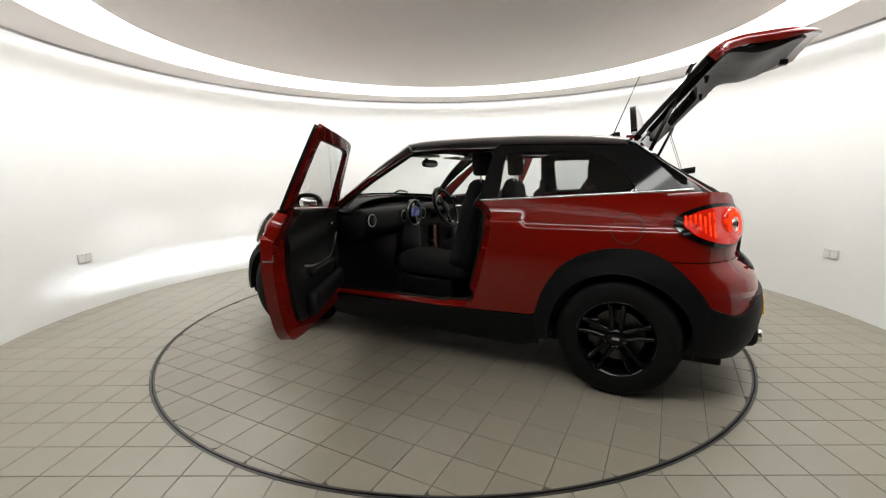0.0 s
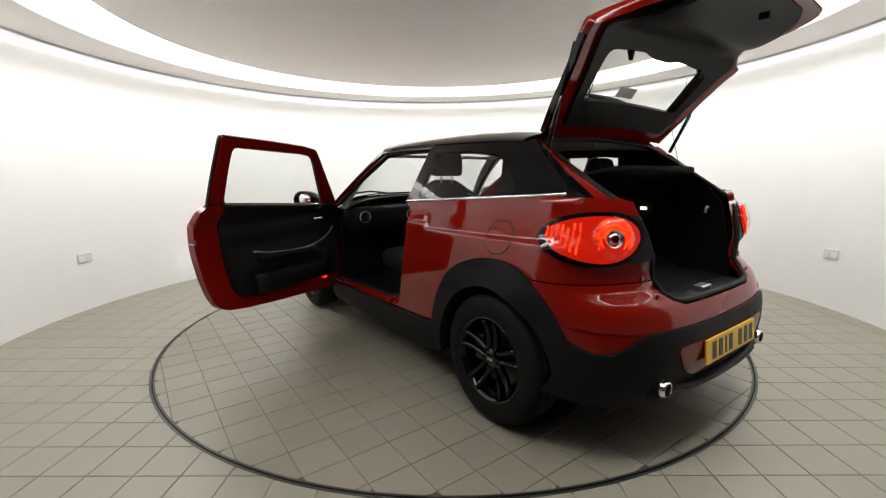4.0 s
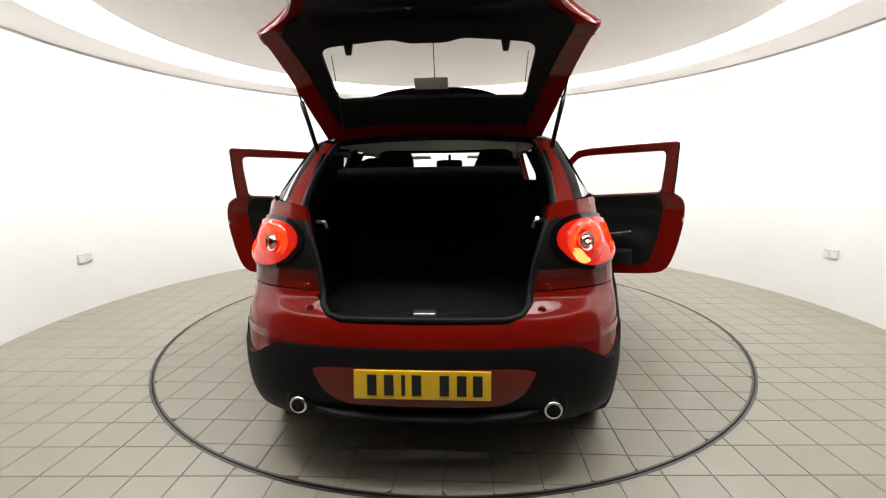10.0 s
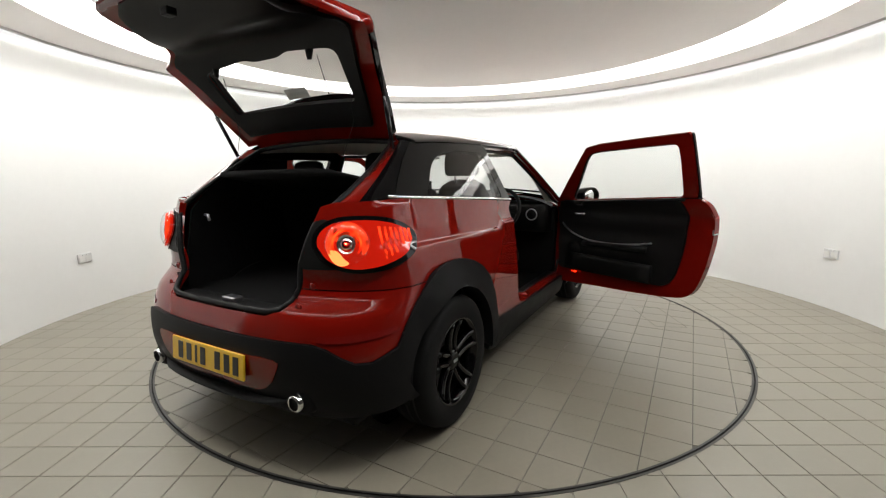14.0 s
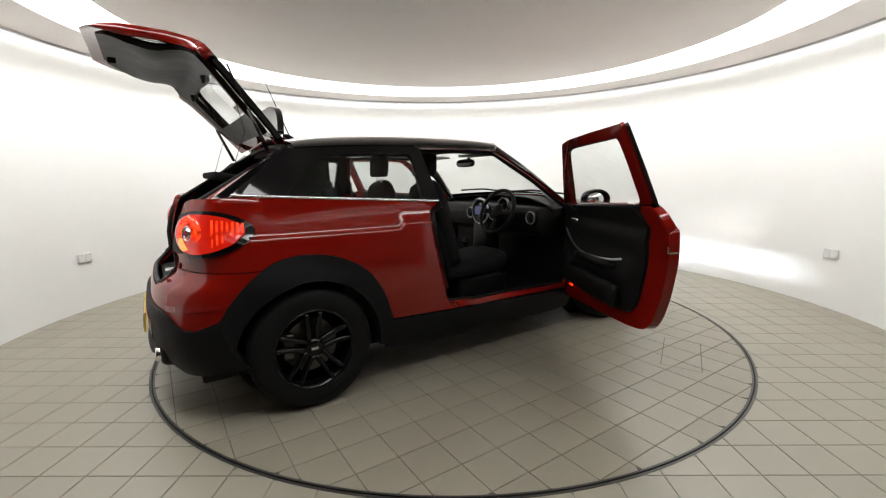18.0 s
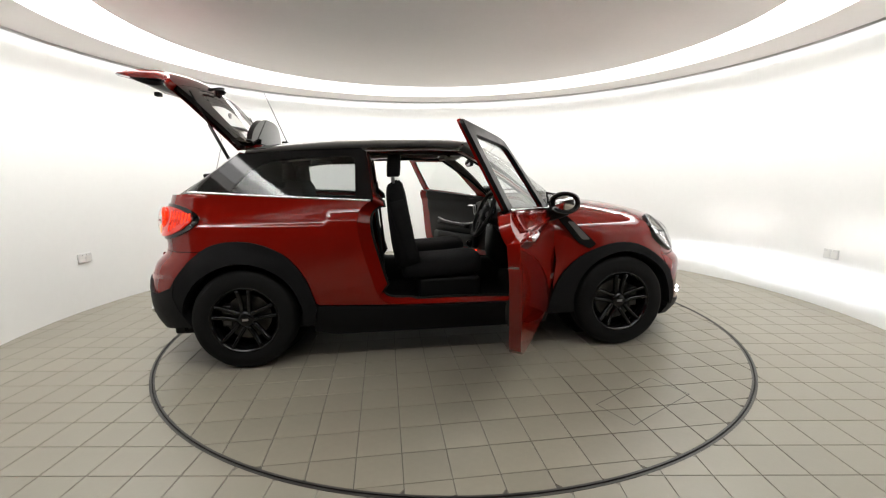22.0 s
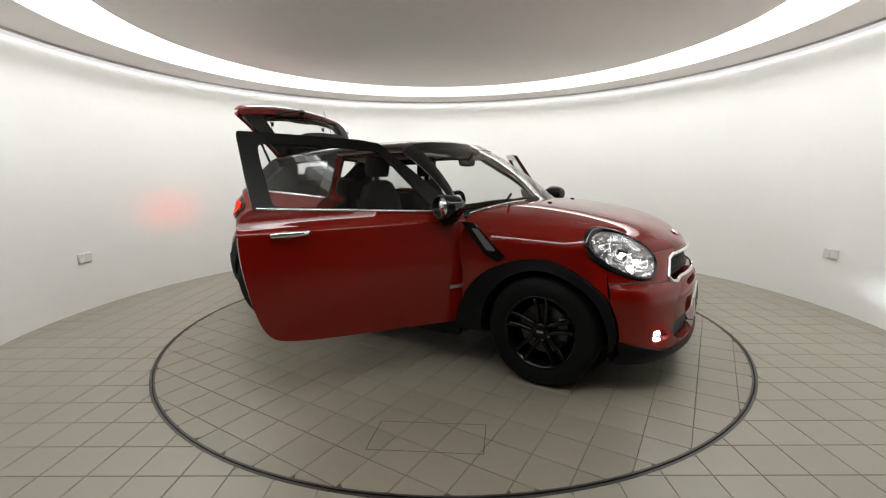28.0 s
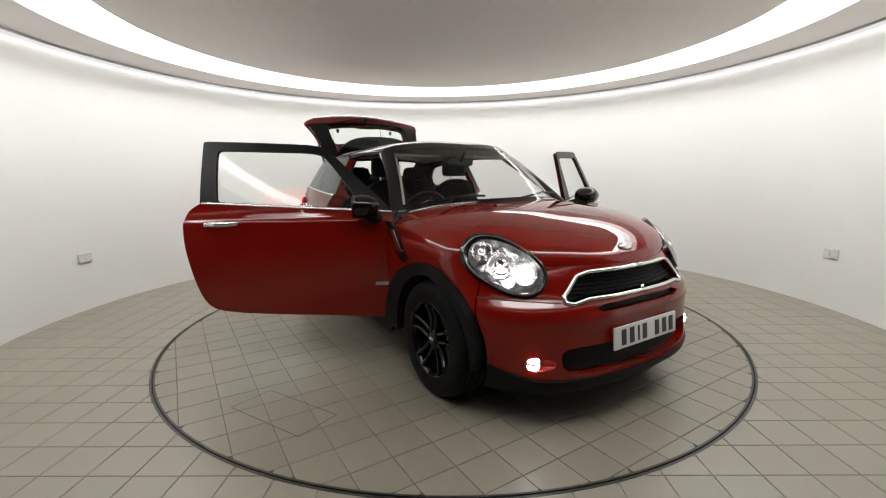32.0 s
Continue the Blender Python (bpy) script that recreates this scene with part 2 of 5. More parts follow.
def densify(poly, step):
    out = []
    k = len(poly)
    for i in range(k):
        a, b = Vector(poly[i]), Vector(poly[(i + 1) % k])
        n = max(1, math.ceil((b - a).length / step))
        out += [tuple(a.lerp(b, j / n)) for j in range(n)]
    return out


def punched(bm, centre, r):
    """A round opening in a sheet."""
    centre = Vector(centre)
    bmesh.ops.delete(bm, geom=[f for f in bm.faces if (f.calc_center_median() - centre).length < r], context="FACES")
    return bm


def beam_box(parent, front, way, w, h, length, ew, eh, mat, shell):
    """Added dark box, open in front; its small back source throws a shaped beam."""
    way = Vector(way).normalized()
    m = Matrix.Translation(Vector(front)) @ way.to_track_quat("X", "Z").to_matrix().to_4x4()
    walls = joined(*[box_bm(-length / 2, y, z, length, sy, sz) for y, z, sy, sz in ((w / 2 + 0.001, 0, 0.002, h + 0.004), (-w / 2 - 0.001, 0, 0.002, h + 0.004), (0, h / 2 + 0.001, w, 0.002), (0, -h / 2 - 0.001, w, 0.002))] + [box_bm(-length - 0.001, 0, 0, 0.002, w + 0.004, h + 0.004)])
    lit = box_bm(-length + 0.004, 0, 0, 0.002, ew, eh)
    for q in (walls, lit):
        bmesh.ops.transform(q, matrix=m, verts=q.verts)
    part("beam_shaper", walls, shell, parent, "dark box added to shape the beam", smooth=False)
    part("beam_source", lit, mat, parent, "source added to throw the beam", smooth=False)


def panel_bm(outline, fn, step=0.035, thick=0.02, lift=0.0, holes=(), out=(0, 0, 0), back=False, rim=True, crease=None):
    """A sheet of bodywork: the outline lies in the plane of fn's two numbers, fn gives the place in space. out: a point inside the car."""
    loops = [densify(outline, step * 0.7)] + [densify(h, step * 0.7) for h in holes]
    pts, edges = [], []
    for lp in loops:
        s = len(pts)
        pts += [Vector(p) for p in lp]
        edges += [(s + i, s + (i + 1) % len(lp)) for i in range(len(lp))]
    nb = len(pts)
    bnd = np.array([tuple(p) for p in pts])
    x0, y0 = bnd.min(0)
    x1, y1 = bnd.max(0)
    for i in range(int((x1 - x0) / step) + 1):
        for j in range(int((y1 - y0) / step) + 1):
            x, y = x0 + (i + 0.5) * step, y0 + (j + 0.5) * step
            if ((bnd - (x, y)) ** 2).sum(1).min() > (0.5 * step) ** 2 and inside(loops[0], x, y) and not any(inside(h, x, y) for h in loops[1:]):
                pts.append(Vector((x, y)))
    if crease:
        # closer rows of points where the sheet folds
        pts = pts[:nb] + [p for p in pts[nb:] if abs(p.y - crease(p.x, 0.0)) > 0.034]
        for i in range(int((x1 - x0) / step) + 1):
            for d in (-0.032, -0.022, -0.014, -0.008, -0.003, 0.002, 0.007, 0.013, 0.021, 0.031):
                x = x0 + (i + 0.5) * step
                y = crease(x, d)
                if ((bnd - (x, y)) ** 2).sum(1).min() > 0.006 ** 2 and inside(loops[0], x, y) and not any(inside(h, x, y) for h in loops[1:]):
                    pts.append(Vector((x, y)))
    vs, _, fs, ov, _, _ = delaunay_2d_cdt(pts, edges, [], 0, 1e-6)
    keep = []
    for f in fs:
        cx, cy = sum(vs[i][0] for i in f) / 3, sum(vs[i][1] for i in f) / 3
        if inside(loops[0], cx, cy) and not any(inside(h, cx, cy) for h in loops[1:]):
            keep.append(tuple(f))
    h = 1e-3
    inner = Vector(out)

    def normal(p, q):
        a, b, c = Vector(fn(p[0], p[1])), Vector(fn(p[0] + h, p[1])), Vector(fn(p[0], p[1] + h))
        nn = (b - a).cross(c - a)
        if nn.length < 1e-12:
            return (a - inner).normalized()
        nn.normalize()
        return nn if nn.dot(a - inner) > 0 else -nn
    place = [Vector(fn(v[0], v[1])) for v in vs]
    norm = [normal(v, None) for v in vs]
    top = [p + n * lift for p, n in zip(place, norm)]
    bm = bmesh.new()
    bv = [bm.verts.new(p) for p in top]
    for f in keep:
        a, b, c = (top[i] for i in f)
        g = f if (b - a).cross(c - a).dot(norm[f[0]]) > 0 else f[::-1]
        try:
            bm.faces.new([bv[i] for i in g])
        except ValueError:
            pass
    low = [p - n * thick for p, n in zip(top, norm)]
    if rim:
        s = 0
        for lp in loops:
            idx = [min(range(s, s + len(lp)), key=lambda q: 0 if q == s + i else 1) for i in range(len(lp))]
            m = {i: (bm.verts.new(top[i]), bm.verts.new(top[i].lerp(low[i], 1.0))) for i in idx}
            for i in range(len(lp)):
                a, b = m[idx[i]], m[idx[(i + 1) % len(lp)]]
                bm.faces.new((a[0], b[0], b[1], a[1]))
            s += len(lp)
    if back:
        lv = [bm.verts.new(p) for p in low]
        for f in keep:
            a, b, c = (low[i] for i in f)
            g = f if (b - a).cross(c - a).dot(norm[f[0]]) < 0 else f[::-1]
            try:
                bm.faces.new([lv[i] for i in g])
            except ValueError:
                pass
    loose = [v for v in bm.verts if not v.link_faces]
    bmesh.ops.delete(bm, geom=loose, context="VERTS")
    return bm


# ---------------------------------------------------------------- the round room
def ring_sheet(r0, r1, z, a0=0.0, a1=360.0, n=180, flip=False, cx=ROOM.x, cy=ROOM.y):
    def fn(u, v):
        a, r = radians(a0 + (a1 - a0) * u), r0 + (r1 - r0) * v
        return (cx + r * math.cos(a), cy + r * math.sin(a), z)
    return grid_bm(fn, n, 4 if r0 > 0 else 12, flip=flip)


def wall_arc(r, z0, z1, a0, a1, n=180, nz=10, inward=True):
    def fn(u, v):
        a = radians(a0 + (a1 - a0) * u)
        return (ROOM.x + r * math.cos(a), ROOM.y + r * math.sin(a), z0 + (z1 - z0) * v)
    return grid_bm(fn, n, nz, flip=inward)


M_STRIP = glow("strip_light", (1.0, 0.99, 0.97), 14.0)
M_LIT_WALL_TOP = glow("lit_wall_top", (1.0, 0.99, 0.97), WALL_TOP_GLOW)
A0, A1 = -90 + DOOR_HALF, 270 - DOOR_HALF
wall = joined(wall_arc(R_WALL, 0, H_WALL, A0, A1), wall_arc(R_WALL + 0.15, 0, H_WALL, A0, A1, inward=False),
              ring_sheet(R_WALL, R_WALL + 0.15, H_WALL, A0, A1))
for a in (A0, A1):
    c, s = math.cos(radians(a)), math.sin(radians(a))
    q = [(ROOM.x + r * c, ROOM.y + r * s, z) for r, z in ((R_WALL, 0), (R_WALL + 0.15, 0), (R_WALL + 0.15, H_WALL), (R_WALL, H_WALL))]
    wall = joined(wall, mesh_bm(q, [(0, 1, 2, 3)]))
tagged(part("wall_round", wall, M_WALL), "smooth white curved studio wall round the turntable", "wall", kind="structure")
# lintel above the entrance
lintel = joined(wall_arc(R_WALL, 2.2, H_WALL, A1 - 360, A0, 24, 2), wall_arc(R_WALL + 0.15, 2.2, H_WALL, A1 - 360, A0, 24, 2, inward=False),
                ring_sheet(R_WALL, R_WALL + 0.15, 2.2, A1 - 360, A0, 24, flip=True))
tagged(part("wall_lintel", lintel, M_WALL), "white wall above the wide studio entrance", "wall", kind="structure")
# ring of ceiling by the wall, with a shadow gap and a glowing strip above the wall
R_LIP = R_WALL - 0.055                 # outer edge of the ceiling ring
soffit = joined(ring_sheet(R_SOFFIT, R_LIP, Z_SOFFIT, flip=True), wall_arc(R_SOFFIT, Z_SOFFIT, 2.62, 0, 360, nz=3, inward=False), ring_sheet(R_SOFFIT, R_LIP, 2.455))
tagged(part("ceiling_ring", soffit, M_CEIL), "white plaster ceiling ring beside the light cove", "ceiling", kind="structure")
lip = joined(wall_arc(R_LIP, 2.418, 2.455, 0, 360, nz=1), wall_arc(R_LIP + 0.008, 2.418, 2.455, 0, 360, nz=1, inward=False), ring_sheet(R_LIP, R_LIP + 0.008, 2.418, flip=True))
tagged(part("trim_ceiling_lip", lip, M_LIP), "grey metal edge of the ceiling ring above the light slot", "trim", kind="structure")
slot = new("wall_slot_light")
tagged(slot, "thin slot of white light along the wall's top", "ceiling light")
# this glowing strip imitates the wall's top lit from the slot
part("diffuser", wall_arc(R_WALL + 0.004, H_WALL, 2.452, 0, 360, nz=1), M_LIT_WALL_TOP, slot)
part("lamp_strip", ring_sheet(R_LIP + 0.012, R_WALL - 0.004, 2.451, flip=True), M_STRIP, slot, "hidden strip of white light in the slot")
part("channel", joined(ring_sheet(R_LIP, R_WALL + 0.02, 2.455, flip=True), wall_arc(R_WALL + 0.012, H_WALL, 2.455, 0, 360, nz=1, inward=False)), M_CEIL, slot)
raft = joined(ring_sheet(0.001, R_RAFT, Z_RAFT, flip=True), wall_arc(R_RAFT, Z_RAFT, Z_RAFT + 0.05, 0, 360, nz=1, inward=False), ring_sheet(0.001, R_RAFT, Z_RAFT + 0.05))
tagged(part("ceiling", raft, M_CEIL), "large round hung ceiling disc in pale grey paint", "ceiling", kind="structure")
top = joined(ring_sheet(0.001, R_WALL + 0.6, 2.80, flip=True), wall_arc(R_WALL + 0.15, 2.4, 2.8, 0, 360, nz=2))
tagged(part("ceiling_slab", top, M_CEIL), "plain slab above the hung ceiling", "ceiling", kind="structure")
M_RING = glow("ring_light", (1.0, 0.99, 0.965), LIGHT)
M_ADDED_BAND = glow("ring_added_band", (1.0, 0.99, 0.965), BAND_GLOW)
ring_light = new("ring_light")
tagged(ring_light, "continuous ring of white light in the ceiling cove", "ceiling light")
part("diffuser", ring_sheet(R_RAFT - 0.10, R_SOFFIT + 0.0, 2.60, flip=True), M_RING, ring_light)
# band added to strengthen reflections in the paint and even out the wall
part("added_band", ring_sheet(2.57, 2.77, 2.594, flip=True), M_ADDED_BAND, ring_light, "brighter band added to the ring of light")
part("housing", joined(wall_arc(R_RAFT - 0.10, 2.60, 2.66, 0, 360, nz=1, inward=True), ring_sheet(R_RAFT - 0.10, R_SOFFIT, 2.66)), M_WALL, ring_light)

# entrance hall behind the camera
def slab(name, pts, mat, label, category):
    bm = mesh_bm(pts, [(0, 1, 2, 3)])
    return tagged(part(name, bm, mat, smooth=False), label, category, kind="structure")


HALL = 2.72
slab("wall_hall_left", [(-HALL, -2.25, 0), (-HALL, -7.5, 0), (-HALL, -7.5, 2.45), (-HALL, -2.25, 2.45)], M_DARK_ROOM, "plain dim wall of the entrance hall", "wall")
slab("wall_hall_right", [(HALL, -7.5, 0), (HALL, -2.25, 0), (HALL, -2.25, 2.45), (HALL, -7.5, 2.45)], M_DARK_ROOM, "plain dim wall of the entrance hall", "wall")
slab("wall_hall_back", [(-HALL, -7.5, 0), (HALL, -7.5, 0), (HALL, -7.5, 2.45), (-HALL, -7.5, 2.45)], M_DARK_ROOM, "plain dim back wall of the entrance hall", "wall")
tagged(part("ceiling_hall", ring_sheet(R_WALL + 0.14, 8.2, 2.45, A1 - 360, A0, 32, flip=True), M_DARK_ROOM), "plain dim ceiling of the entrance hall", "ceiling", kind="structure")


# ---------------------------------------------------------------- floor, turntable and their tiles
def clip_cell(x0, y0, x1, y1, c, r, keep_inside, n=7):
    """The part of a tile inside or outside a circle."""
    poly = []
    corners = [(x0, y0), (x1, y0), (x1, y1), (x0, y1)]
    for i in range(4):
        a, b = corners[i], corners[(i + 1) % 4]
        for j in range(n):
            t = j / n
            poly.append((a[0] + (b[0] - a[0]) * t, a[1] + (b[1] - a[1]) * t))
    out = []
    hit = False
    for x, y in poly:
        d = math.hypot(x - c[0], y - c[1])
        if (d > r) == keep_inside:
            hit = True
            k = r / max(d, 1e-6)
            x, y = c[0] + (x - c[0]) * k, c[1] + (y - c[1]) * k
        if x0 - 1e-6 <= x <= x1 + 1e-6 and y0 - 1e-6 <= y <= y1 + 1e-6:
            out.append((x, y))
    if not hit:
        return corners, False
    clean = [p for i, p in enumerate(out) if math.hypot(p[0] - out[i - 1][0], p[1] - out[i - 1][1]) > 1e-4]
    if len(clean) < 3:
        return [], True
    area = 0.5 * sum(clean[i - 1][0] * clean[i][1] - clean[i][0] * clean[i - 1][1] for i in range(len(clean)))
    return (clean, True) if abs(area) > 6e-4 else ([], True)


def tile_mesh(poly, z, cx, cy, depth=0.005):
    """A tile with a small chamfer, about its own centre."""
    k = len(poly)
    ex = [(x - cx, y - cy) for x, y in poly]
    top_pts = [(x * 0.985, y * 0.985) for x, y in ex]
    verts = [(x, y, 0) for x, y in top_pts] + [(x, y, -0.0015) for x, y in ex] + [(x, y, -depth) for x, y in ex]
    faces = [tuple(range(k))]
    for s in (0, k):
        faces += [(s + i, s + k + i, s + k + (i + 1) % k, s + (i + 1) % k) for i in range(k)]
    return mesh_bm(verts, faces)


# ================================================================ the car, in its own space: x ahead, y to its left, z up
AX_R, AX_F, R_TYRE, Y_WHEEL = -1.474, 1.128, 0.334, 0.765
XR_C, XF_C = -1.66, 1.24           # where the rear and front corners begin
half_w = smooth_curve([(0.16, 0.79), (0.22, 0.825), (0.32, 0.850), (0.45, 0.862), (0.62, 0.874), (0.78, 0.878), (0.88, 0.873), (0.915, 0.8685), (0.935, 0.8655), (0.944, 0.8615), (0.950, 0.8560), (0.957, 0.8505), (0.966, 0.8465), (0.980, 0.842), (1.02, 0.828), (1.08, 0.811), (1.15, 0.796)])
rear_x = smooth_curve([(0.16, -2.00), (0.23, -2.08), (0.30, -2.145), (0.36, -2.178), (0.45, -2.195), (0.53, -2.198), (0.585, -2.190), (0.64, -2.178), (0.69, -2.158), (0.73, -2.120), (0.775, -2.080), (0.83, -2.070), (0.90, -2.080), (1.00, -2.066), (1.10, -2.042), (1.20, -2.005)])
front_x = smooth_curve([(0.16, 1.78), (0.22, 1.87), (0.28, 1.885), (0.36, 1.872), (0.46, 1.868), (0.56, 1.876), (0.61, 1.868), (0.65, 1.845), (0.70, 1.832), (0.80, 1.800), (0.9, 1.74)])
N_REAR = 2.9


def n_rear(z):
    """How square the rear corners are at that height."""
    return float(np.interp(z, (0.30, 0.45, 0.60, 0.70, 0.78, 0.86), (3.2, 3.2, 3.1, 3.0, 2.8, 2.9)))



def n_front(z):
    """How square the front corners are at that height."""
    return float(np.interp(z, (0.36, 0.55, 0.60, 0.66, 0.70, 0.80), (2.60, 2.50, 2.42, 2.02, 1.90, 1.65)))


def belt(x):
    return 1.048 - 0.0593 * x


def side_y(x, z):
    """Half the body's width, up to the roof rail."""
    b = belt(x)
    k = min(1.0, max(0.0, (x + 0.95) / 0.05))
    zs = z - 0.034 * k * k * (3 - 2 * k) * math.exp(-((z - 0.965) / 0.05) ** 2)
    w = half_w(zs) if z <= b else half_w(b) - 0.008 - 0.50 * (z - b) - 0.02 * (z - b) ** 2
    up = min(1.0, max(0.0, (z - 0.45) / 0.55))
    tr, tf = max(0.0, -0.9 - x), max(0.0, x - 0.5)
    return w - tr * tr * (0.035 + 0.065 * up) - tf * tf * (0.035 + 0.02 * up)


def shoulder(x, d):
    """The height of the fold along the body's shoulder, d above it."""
    k = min(1.0, max(0.0, (x + 0.95) / 0.05))
    return 0.951 + d + 0.033 * k * k * (3 - 2 * k)


def corner_table(a, b, n):
    """Length along a rounded corner against its angle."""
    t = np.linspace(0, math.pi / 2, 600)
    x, y = a * np.sin(t) ** (2 / n), b * np.cos(t) ** (2 / n)
    s = np.concatenate([[0], np.cumsum(np.hypot(np.diff(x), np.diff(y)))])
    return s, t


S_R, T_R = corner_table(0.50, 0.78, N_REAR)
S_F, T_F = corner_table(0.60, 0.84, 2.1)
L_R, L_F = float(S_R[-1]), float(S_F[-1])


def wrap(u, z, s=1):
    """The body's skin below the belt: u runs along the side as x does, and on round the corners."""
    if u < XR_C:
        t = float(np.interp(XR_C - u, S_R, T_R))
        a, b = XR_C - rear_x(z), side_y(XR_C, z)
        x, y, n = a * math.sin(t) ** (2 / N_REAR), b * max(0.0, math.cos(t)) ** (2 / N_REAR), n_rear(z)
        k = ((x / a) ** n + (y / b) ** n) ** (-1 / n)
        return Vector((XR_C - x * k, s * y * k, z))
    if u > XF_C:
        t = float(np.interp(u - XF_C, S_F, T_F))
        a, b, n = front_x(z) - XF_C, side_y(XF_C, z), n_front(z)
        x = a * math.sin(t) ** (2 / 2.1)
        y = b * max(0.0, math.cos(t)) ** (2 / 2.1)
        k = ((x / a) ** n + (y / b) ** n) ** (-1 / n)
        return Vector((XF_C + x * k, s * y * k, z))
    return Vector((u, s * side_y(u, z), z))


def ur(y):
    return XR_C - L_R + y


def uf(y):
    return XF_C + L_F - y


def skin(s):
    return lambda u, z: wrap(u, z, s)


MID = (-0.2, 0, 0.7)
car = new("car")
tagged(car, "red hatchback with black roof, doors and tailgate open, on turntable", "car")


def mended(bm):
    """Closes the joint along the car's middle."""
    bmesh.ops.delete(bm, geom=[f for f in bm.faces if all(abs(v.co.y) < 2e-4 for v in f.verts)], context="FACES")
    bmesh.ops.remove_doubles(bm, verts=[v for v in bm.verts if abs(v.co.y) < 2e-4], dist=4e-4)
    return bm


def both(outline, **kw):
    """The same sheet on both sides, as one mesh."""
    return mended(joined(*[panel_bm(outline, skin(s), out=MID, **kw) for s in (1, -1)]))


# ---- lower body
ARCH_R = [(-1.010, 0.41), (-1.030, 0.47), (-1.076, 0.606), (-1.175, 0.74), (-1.290, 0.808), (-1.400, 0.842), (-1.518, 0.849), (-1.620, 0.832), (-1.710, 0.793), (-1.79, 0.73), (-1.87, 0.62)]
def flowing(pts, n=5):
    """A smooth open line through the points."""
    out = []
    k = len(pts)
    for i in range(k - 1):
        p0, p1, p2, p3 = (Vector(pts[max(0, i - 1)]), Vector(pts[i]), Vector(pts[i + 1]), Vector(pts[min(k - 1, i + 2)]))
        for j in range(n):
            t = j / n
            out.append(tuple(0.5 * ((2 * p1) + (p2 - p0) * t + (2 * p0 - 5 * p1 + 4 * p2 - p3) * t * t + (3 * p1 - p0 - 3 * p2 + p3) * t ** 3)))
    return out + [tuple(pts[-1])]


DOOR_REAR = [(-0.40, 0.388), (-0.530, 0.398), (-0.590, 0.430), (-0.625, 0.50), (-0.655, 0.60), (-0.688, 0.72), (-0.712, 0.82), (-0.726, 0.92), (-0.724, 0.99), (-0.702, 1.045), (-0.650, 1.084)]
DOOR_EDGE = [(-0.40, 0.376), (-0.540, 0.398), (-0.606, 0.428), (-0.650, 0.49), (-0.685, 0.60), (-0.706, 0.70), (-0.722, 0.80), (-0.730, 0.90), (-0.726, 0.985), (-0.704, 1.043), (-0.650, 1.084)]
DOOR_EDGE = flowing(DOOR_EDGE, 6)
DOOR_REAR = flowing(DOOR_REAR, 3)
ARCH_R = flowing(ARCH_R, 3)
ARCH_F = [(0.575, 0.33), (0.600, 0.42), (0.640, 0.51), (0.690, 0.585), (0.760, 0.652), (0.850, 0.705), (0.955, 0.745), (1.060, 0.766), (1.15, 0.768), (1.25, 0.745), (1.34, 0.70), (1.42, 0.64), (1.485, 0.56), (1.53, 0.45), (1.54, 0.36)]
ARCH_F = flowing(ARCH_F, 3)


def flared(s):
    """The skin with the arches pushed out over the tyres."""
    def fn(u, z):
        p = wrap(u, z, s)
        m = 0.874 - 0.50 * max(0.0, p.x - 1.28) ** 2 if p.x > 0 else 0.880 - 0.95 * max(0.0, -1.58 - p.x) ** 2
        m -= 0.25 * max(0.0, z - 0.70) + 0.30 * max(0.0, 0.30 - z)
        if XR_C - 0.26 < u < 1.58:
            p.y = s * max(abs(p.y), m)
        return p
    return fn


def arc(cx, cz, r, a0, a1, n):
    return [(cx + r * math.cos(radians(a0 + (a1 - a0) * i / n)), cz + r * math.sin(radians(a0 + (a1 - a0) * i / n))) for i in range(n + 1)]


def lamp_pt(s, a, b, k):
    """A place on the headlamp: a along it, b across it, k out of its plane."""
    c, n = Vector((1.518, -0.660, 0.806)), Vector((0.661, -0.507, 0.553))
    p = c + Vector((0.748, 0.507, -0.429)) * float(a) + Vector((-0.063, 0.698, 0.714)) * float(b) + n * float(k)
    return Vector((p.x, -s * p.y, p.z))


def open_for_lamps(bm):
    """Takes the skin away where the headlamps sit."""
    o = lamp_pt(-1, 0, 0, 0)
    gone = []
    for f in bm.faces:
        q = f.calc_center_median()
        q.y = -abs(q.y)
        d = q - o
        a, b, k = d.dot(Vector((0.748, 0.507, -0.429))), d.dot(Vector((-0.063, 0.698, 0.714))), d.dot(Vector((0.661, -0.507, 0.553)))
        if abs(k) < 0.09 and (abs(a) / 0.212) ** 2.3 + (abs(b) / 0.112) ** 2.3 < 1:
            gone.append(f)
    bmesh.ops.delete(bm, geom=gone, context="FACES")
    return bm


